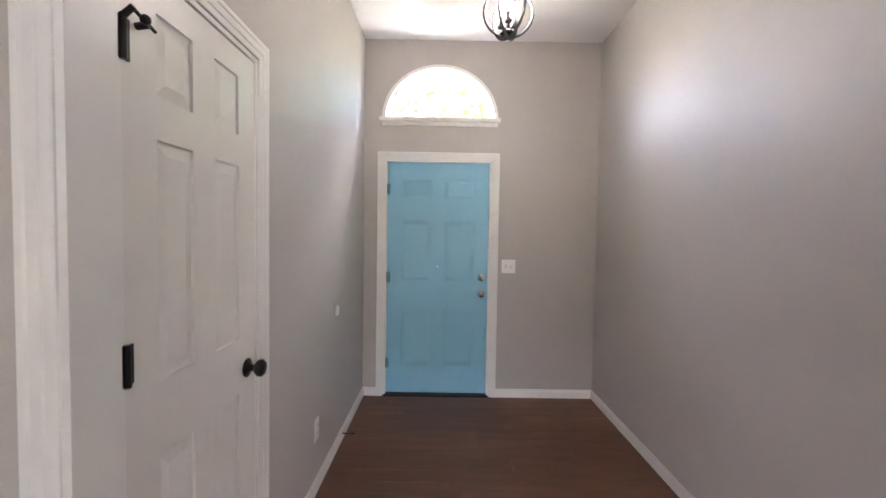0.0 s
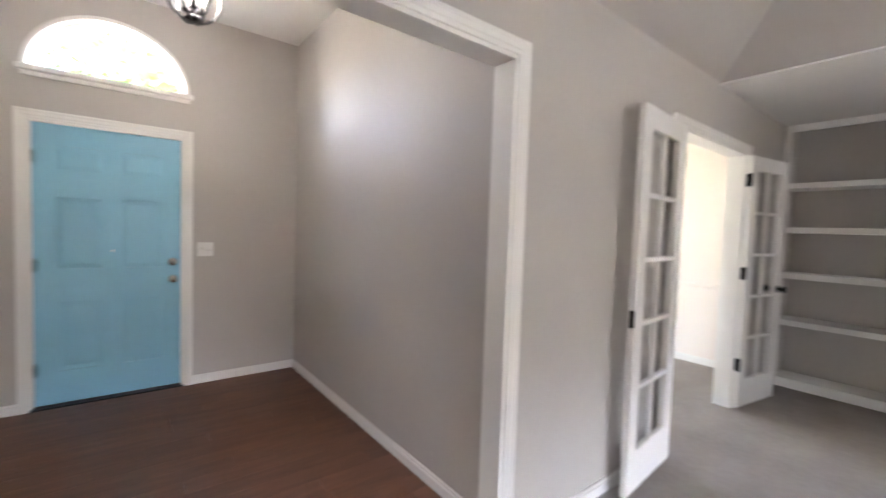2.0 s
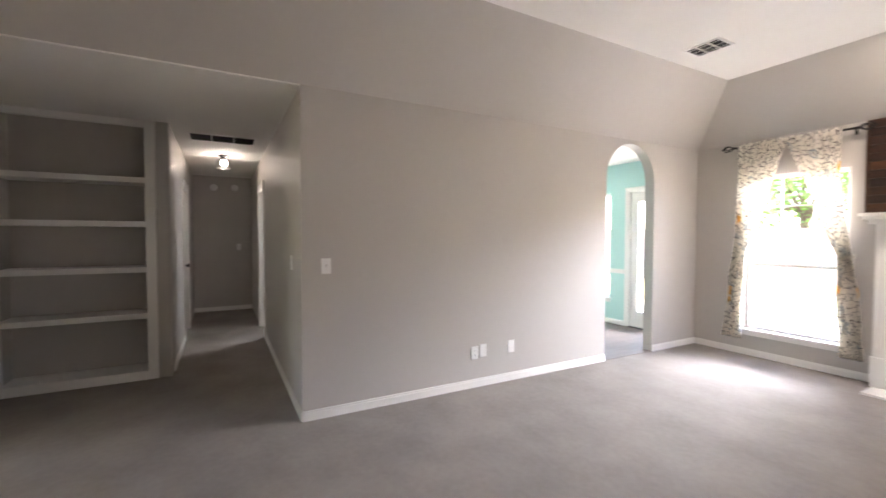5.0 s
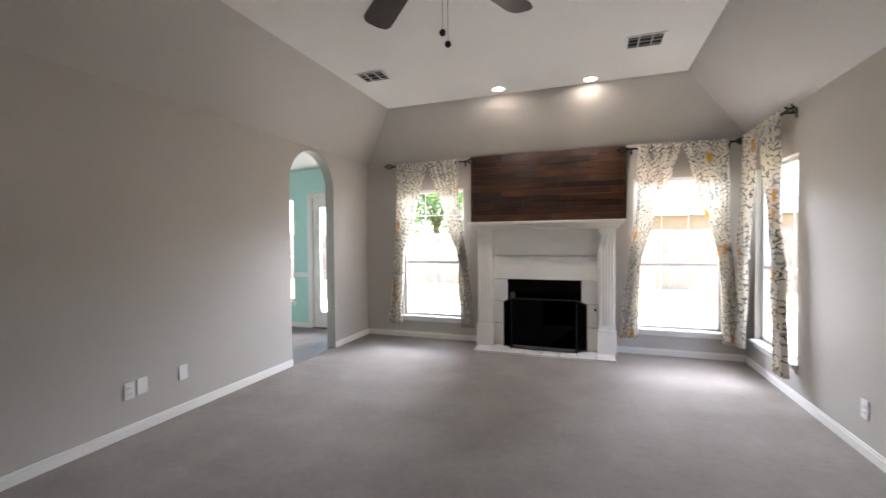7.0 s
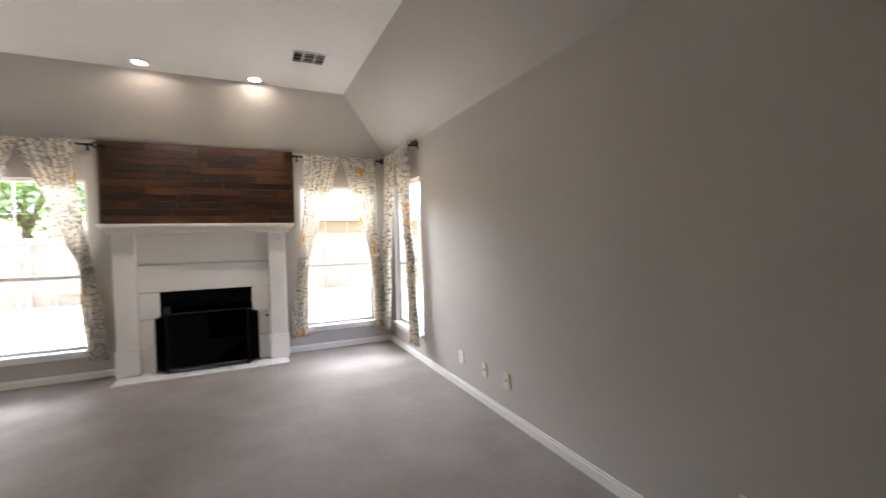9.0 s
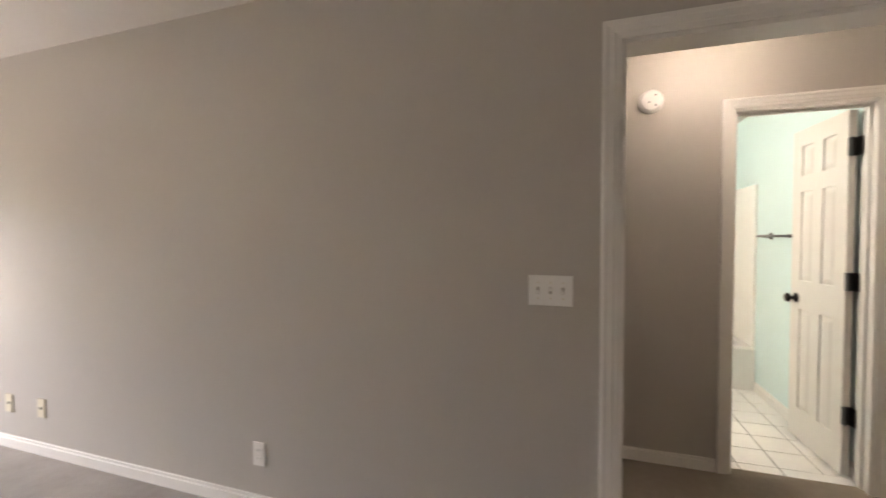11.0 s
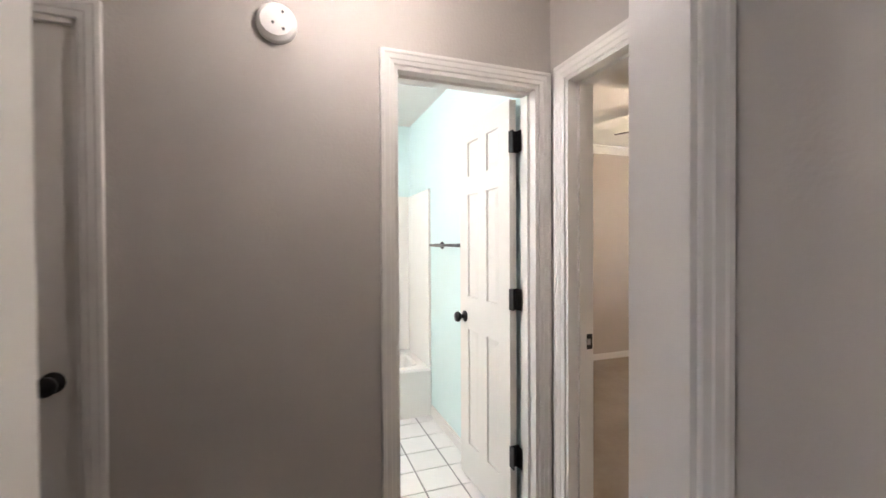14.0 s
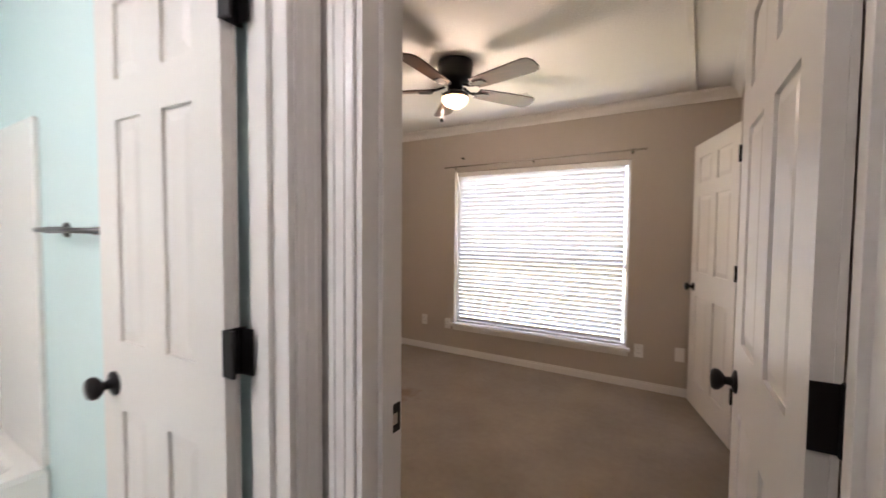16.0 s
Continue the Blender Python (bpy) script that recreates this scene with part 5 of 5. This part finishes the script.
def ceiling_fan(name, m, drop, radius, first, blade_mat, label, bowl, chains, pitch=11):
    """A five-blade fan: canopy, motor, blades on irons. drop: from the ceiling to the blades."""
    d = thing(name, m, label, "ceiling fan")
    zb = -drop
    if bowl:
        part("motor", lathe([(0, 0), (0.115, 0), (0.118, -0.02), (0.108, -0.10), (0.095, -0.13), (0.05, -0.135), (0.05, zb - 0.02), (0, zb - 0.02)], 32), BLACK, d, "dark bronze motor housing", smooth=True)
        fitter = part("light_fitter", lathe([(0, zb - 0.015), (0.06, zb - 0.015), (0.09, zb - 0.035), (0.092, zb - 0.05), (0.085, zb - 0.055), (0, zb - 0.055)], 28), BLACK, d, smooth=True)
        part("glass_bowl", lathe([(0.088, zb - 0.055), (0.088, zb - 0.075), (0.07, zb - 0.10), (0.035, zb - 0.117), (0, zb - 0.12)], 28), BOWL, fitter, "glowing frosted glass bowl", smooth=True)
    else:
        part("downrod", cyl(bmesh.new(), (0, 0, 0), (0, 0, zb + 0.1), 0.013, seg=12), BLACK, d)
        part("canopy", lathe([(0, 0), (0.07, 0), (0.07, -0.02), (0.03, -0.06), (0, -0.06)]), BLACK, d, smooth=True)
        part("motor", lathe([(0, zb + 0.12), (0.06, zb + 0.11), (0.12, zb + 0.07), (0.13, zb), (0.11, zb - 0.04), (0.06, zb - 0.06), (0, zb - 0.06)], 32), BLACK, d, "dark bronze motor housing", smooth=True)
    for k in range(5):
        a = first + 72 * k
        bm = bmesh.new()
        pts = [(0.17, -0.055), (0.24, -0.062), (radius - 0.05, -0.073), (radius - 0.015, -0.06), (radius, -0.03), (radius, 0.03), (radius - 0.015, 0.06), (radius - 0.05, 0.073), (0.24, 0.062), (0.17, 0.055)]
        lo = [bm.verts.new((x, y, -0.004)) for x, y in pts]
        hi = [bm.verts.new((x, y, 0.004)) for x, y in pts]
        bm.faces.new(lo[::-1])
        bm.faces.new(hi)
        for i in range(len(pts)):
            bm.faces.new((lo[i], lo[(i + 1) % len(pts)], hi[(i + 1) % len(pts)], hi[i]))
        bmesh.ops.transform(bm, matrix=pose(0, 0, zb, 0, 0, a) @ Matrix.Rotation(radians(pitch), 4, "X"), verts=bm.verts)
        bl_ = part("blade", bm, blade_mat, d, "dark wooden fan blade")
        bm = bmesh.new()
        cyl(bm, (0.07, 0, 0.02), (0.12, 0.014, 0.0), 0.008, seg=8)
        cyl(bm, (0.12, 0.014, 0.0), (0.19, 0.03, -0.008), 0.007, seg=8)
        cyl(bm, (0.12, 0.014, 0.0), (0.19, -0.03, -0.008), 0.007, seg=8)
        bx(bm, 0.16, 0.25, -0.035, 0.035, -0.010, -0.005, bevel=0.002)
        bmesh.ops.transform(bm, matrix=pose(0, 0, zb, 0, 0, a), verts=bm.verts)
        part("blade_iron", bm, BLACK, bl_)
    for (x, y, ln) in chains:
        bm = bmesh.new()
        cyl(bm, (x, y, zb - 0.03), (x, y, zb - ln), 0.0016, seg=6)
        chain = part("pull_chain", bm, CHROME, d)
        part("chain_knob", ball(bmesh.new(), (x, y, zb - ln - 0.012), 0.014), BLACK, chain, smooth=True)
    return d


ceiling_fan("ceiling_fan", pose(0.86, -2.62, FLAT), 0.50, 0.66, 28, FANW, "dark brown five-blade ceiling fan with pull chains", False, ((-0.03, -0.10, 0.28), (-0.04, -0.14, 0.31)))
ceiling_fan("ceiling_fan", pose(-3.16, 2.80, BZ), 0.18, 0.63, -14, FANW, "dark bronze flush-mount ceiling fan with a lit bowl", True, ((-0.05, -0.08, 0.20),), -12)
lamp("bulb_light", "POINT", LAMP_BED, (1.0, 0.82, 0.58), pose(-3.16, 2.80, BZ - 0.36), 0.07)

# ---- bathroom ----
tb = thing("bathtub", pose(-4.58, -0.6, 0), "cream one-piece bathtub with a moulded wall surround", "bathtub")
W_, L_ = 0.63, 1.54
bm = bmesh.new()


def ring(x0, x1, y0, y1, z, r, n=6):
    vs = []
    for cx, cy, a0 in ((x1 - r, y1 - r, 0), (x0 + r, y1 - r, 90), (x0 + r, y0 + r, 180), (x1 - r, y0 + r, 270)):
        for i in range(n + 1):
            a = radians(a0 + 90 * i / n)
            vs.append(bm.verts.new((cx + r * math.cos(a), cy + r * math.sin(a), z)))
    return vs


loops = [ring(0.005, W_, 0.002, L_ - 0.005, 0.0, 0.01), ring(0.005, W_, 0.002, L_ - 0.005, 0.36, 0.012), ring(0.005, W_ - 0.01, 0.012, L_ - 0.012, 0.38, 0.015),
         ring(0.07, W_ - 0.075, 0.09, L_ - 0.08, 0.38, 0.10), ring(0.085, W_ - 0.09, 0.11, L_ - 0.10, 0.365, 0.10), ring(0.15, W_ - 0.15, 0.22, L_ - 0.17, 0.10, 0.12), ring(0.2, W_ - 0.2, 0.3, L_ - 0.24, 0.07, 0.1)]
for a, b in zip(loops, loops[1:]):
    for i in range(len(a)):
        bm.faces.new((a[i], a[(i + 1) % len(a)], b[(i + 1) % len(b)], b[i]))
bm.faces.new(loops[-1])
part("tub", bm, TUB, tb)
for a in ((0.0, 0.02, 0.0205, L_ - 0.0225, 0.38, 1.79), (0.0, W_ - 0.02, L_ - 0.022, L_, 0.38, 1.79), (0.0, W_ - 0.02, 0.0, 0.02, 0.38, 1.79)):
    part("surround_panel", box(*a, bevel=0.006), TUB, tb, "cream moulded tub surround")
bm = bmesh.new()
cyl(bm, (0.024, 1.28, 1.06), (0.024, 1.03, 0.90), 0.02, seg=12)
cyl(bm, (0.024, 1.03, 0.90), (0.024, 0.2, 0.86), 0.02, seg=12)
part("ledge", bm, TUB, tb, smooth=True)
tr = thing("towel_bar", on(0, 0.94, "n"), "dark grey metal towel bar on the aqua wall", "towel bar")
bm = bmesh.new()
cyl(bm, (-3.80, -0.06, 1.345), (-3.20, -0.06, 1.345), 0.009, seg=12)
part("bar", bm, GREYM, tr, smooth=True)
for u in (-3.69, -3.27):
    b2 = lathe([(0, 0), (0.028, 0), (0.026, 0.01), (0.012, 0.016), (0.012, 0.06), (0, 0.062)], 18)
    bmesh.ops.transform(b2, matrix=pose(u, 0, 1.345, 90, 0, 0), verts=b2.verts)
    part("post", b2, GREYM, tr, smooth=True)

# ---- kitchen glimpse ----
kd = thing("door_11", on(0, -6.54, "s") @ pose(-4.375, 0.03, 0.01), "white kitchen door with a tall glass pane", "door", kind="structure")
bm = bmesh.new()
for a, b, c, d in ((0.005, 0.13, 0, 2.03), (0.725, 0.85, 0, 2.03), (0.13, 0.725, 0, 0.24), (0.13, 0.725, 1.88, 2.03)):
    bx(bm, a, b, 0, 0.04, c, d, bevel=0.003)
part("leaf", bm, WHITE, kd)
p = part("pane", box(0.13, 0.725, 0.017, 0.022, 0.24, 1.88), GLASS, kd)
p.visible_shadow = False
muntins(p, 0.13, 0.725, 0.24, 1.88, 3, 5, 0.02)
for z in (0.25, 1.0, 1.8):
    part("hinge", box(-0.012, 0.006, -0.008, 0.0, z - 0.045, z + 0.045), CHROME, kd)
knob(kd, 0.79, 0.93, 0.0, -1, CHROME)
struct("trim", box(-4.38, -3.52, -0.01, 0.12, 0, 0.012), BLACK, "dark metal door sill", "trim", on(0, -6.54, "s"))

# ---- outdoors ----
struct("ground", box(-400, 400, -400, 400, -0.40, -0.16), GRASS, "dry sunlit lawn", "ground")
# slab made wide and pale to bounce sunlight up to the living room ceiling
struct("patio", box(-4.0, 6.5, -10.5, -6.66, -0.16, -0.10), CONCRETE, "pale concrete slab, widened to bounce sun into the living room", "patio")
struct("path", box(-1.5, 2.0, 3.62, 7.0, -0.16, -0.06), CONCRETE, "pale concrete front step", "path")
rng = random.Random(11)


def fence(m, length, label):
    d = thing("fence", m, label, "fence")
    bm = bmesh.new()
    u = 0.0
    while u < length:
        h = 1.78 + rng.uniform(-0.02, 0.02)
        bx(bm, u + 0.003, u + 0.135, -0.01 + rng.uniform(-0.003, 0.003), 0.01, 0, h)
        u += 0.14
    tagged(part("pickets", bm, FENCE, d), kind="stuff")
    for z in (0.3, 0.95, 1.55):
        part("rail", box(0, length, 0.01, 0.05, z, z + 0.09), FENCE, d)
    u = 0.0
    while u <= length:
        part("post", box(u, u + 0.09, 0.05, 0.14, 0, 1.75), FENCE, d)
        u += 2.4
    return d


fence(pose(-9, -15.0, -0.16, 0, 0, 0), 24.0, "weathered grey-brown wooden picket fence behind the yard")
fence(pose(-8.0, -15.0, -0.16, 0, 0, 90), 12.0, "weathered wooden picket fence beside the yard")


def tree(m, h, spread, seed, label):
    r = random.Random(seed)
    d = thing("tree", m, label, "tree")
    bm = bmesh.new()
    cyl(bm, (0, 0, 0), (0.05, 0.02, h * 0.45), 0.18, 0.11, 12)
    tips = []
    for k in range(9):
        a = k * 2.4 + r.uniform(-0.3, 0.3)
        q = (spread * 0.6 * math.cos(a), spread * 0.6 * math.sin(a), h * r.uniform(0.38, 0.9))
        cyl(bm, (0.04, 0.02, h * r.uniform(0.3, 0.45)), q, 0.07, 0.02, 8)
        tips.append(q)
    part("trunk", bm, BARK, d)
    verts, faces = [], []
    for k in range(7000):
        t = Vector(r.choice(tips))
        c = t + Vector((r.gauss(0, spread * 0.28), r.gauss(0, spread * 0.28), r.gauss(-0.35, h * 0.17)))
        ax = Vector((r.uniform(-1, 1), r.uniform(-1, 1), r.uniform(-0.6, 0.6))).normalized() * r.uniform(0.07, 0.15)
        bx_ = Vector((r.uniform(-1, 1), r.uniform(-1, 1), r.uniform(-1, 1))).cross(ax).normalized() * r.uniform(0.03, 0.07)
        i = len(verts)
        verts += [c - ax, c + bx_, c + ax, c - bx_]
        faces.append((i, i + 1, i + 2, i + 3))
    me = bpy.data.meshes.new("crown")
    me.from_pydata([tuple(v) for v in verts], [], faces)
    me.materials.append(LEAF)
    ob = new("crown", me)
    ob.parent = d
    tagged(ob, kind="stuff")
    return d


tree(pose(6.7, -18.5, -0.16), 6.0, 2.6, 3, "leafy green tree behind the fence")
tree(pose(-9.6, -9.0, -0.16), 5.5, 2.2, 4, "leafy green tree beyond the side fence")
tree(pose(0.9, 8.5, -0.16), 5.2, 2.4, 5, "leafy green tree in the front yard")
hs = thing("house", pose(-4.5, -27, -0.16), "neighbouring tan brick house with a grey shingle roof", "house")
part("wall", box(-7, 7, -4, 4, 0, 2.6), BRICK, hs)
bm = bmesh.new()
vs = [bm.verts.new(v) for v in ((-7.6, -4.6, 2.55), (7.6, -4.6, 2.55), (7.6, 4.6, 2.55), (-7.6, 4.6, 2.55), (-4, 0, 4.3), (4, 0, 4.3))]
for f in ((0, 1, 5, 4), (1, 2, 5), (2, 3, 4, 5), (3, 0, 4), (3, 2, 1, 0)):
    bm.faces.new([vs[i] for i in f])
part("roof", bm, ROOF, hs)

# ---- floor pieces ----
rng = random.Random(21)


def planks(parent, x0, x1, y0, y1, width, length, along, z, material):
    """Boards laid in staggered rows, sharing a few meshes."""
    shapes = {}
    lo, hi, p, q = (x0, x1, y0, y1) if along == "x" else (y0, y1, x0, x1)
    v = p
    while v < q - 0.01:
        w = min(width, q - v)
        u = lo - rng.uniform(0, length * 0.9)
        while u < hi:
            a, b = max(u, lo), min(u + length, hi)
            if b - a > 0.03:
                key = (round(b - a, 2), round(w, 3))
                if key not in shapes:
                    bm = bmesh.new()
                    l2 = (b - a) / 2 - 0.0012
                    w2 = w / 2 - 0.0012
                    bx(bm, *((-l2, l2, -w2, w2) if along == "x" else (-w2, w2, -l2, l2)), -0.012, 0.0)
                    shapes[key] = mesh("plank", bm, material)
                ob = new("plank", shapes[key])
                c, d = (a + b) / 2, v + w / 2
                ob.location = (c, d, z) if along == "x" else (d, c, z)
                ob.parent = parent
            u += length
        v += width


planks(floor_foyer, FX0, FX1, YN + 0.07, FY + 0.01, 0.127, 1.2, "x", 0.002, WOODF)
planks(floor_kitchen, XE + T, 5.2, -6.54, -3.4, 0.18, 1.2, "y", 0.0, GREYF)
tm = box(-0.1025, 0.1025, -0.1025, 0.1025, -0.01, 0.002, bevel=0.0015)
tile_mesh = mesh("tile", tm, TILE)
for i in range(7):
    for j in range(-1, 10):
        x, y = -2.58 - 0.105 - i * 0.213, 0.59 + 0.105 - j * 0.213 + 0.213
        if y < 1.0 and x > -4.05:
            ob = new("tile", tile_mesh)
            ob.location = (x, y, 0)
            ob.parent = floor_bath
half = mesh("tile", box(-0.04, 0.04, -0.1025, 0.1025, -0.01, 0.002, bevel=0.0015), TILE)
for y in (0.27, 0.483, 0.696, 0.90):
    ob = new("tile", half)
    ob.location = (-2.538, y - 0.0, 0)
    ob.parent = floor_bath
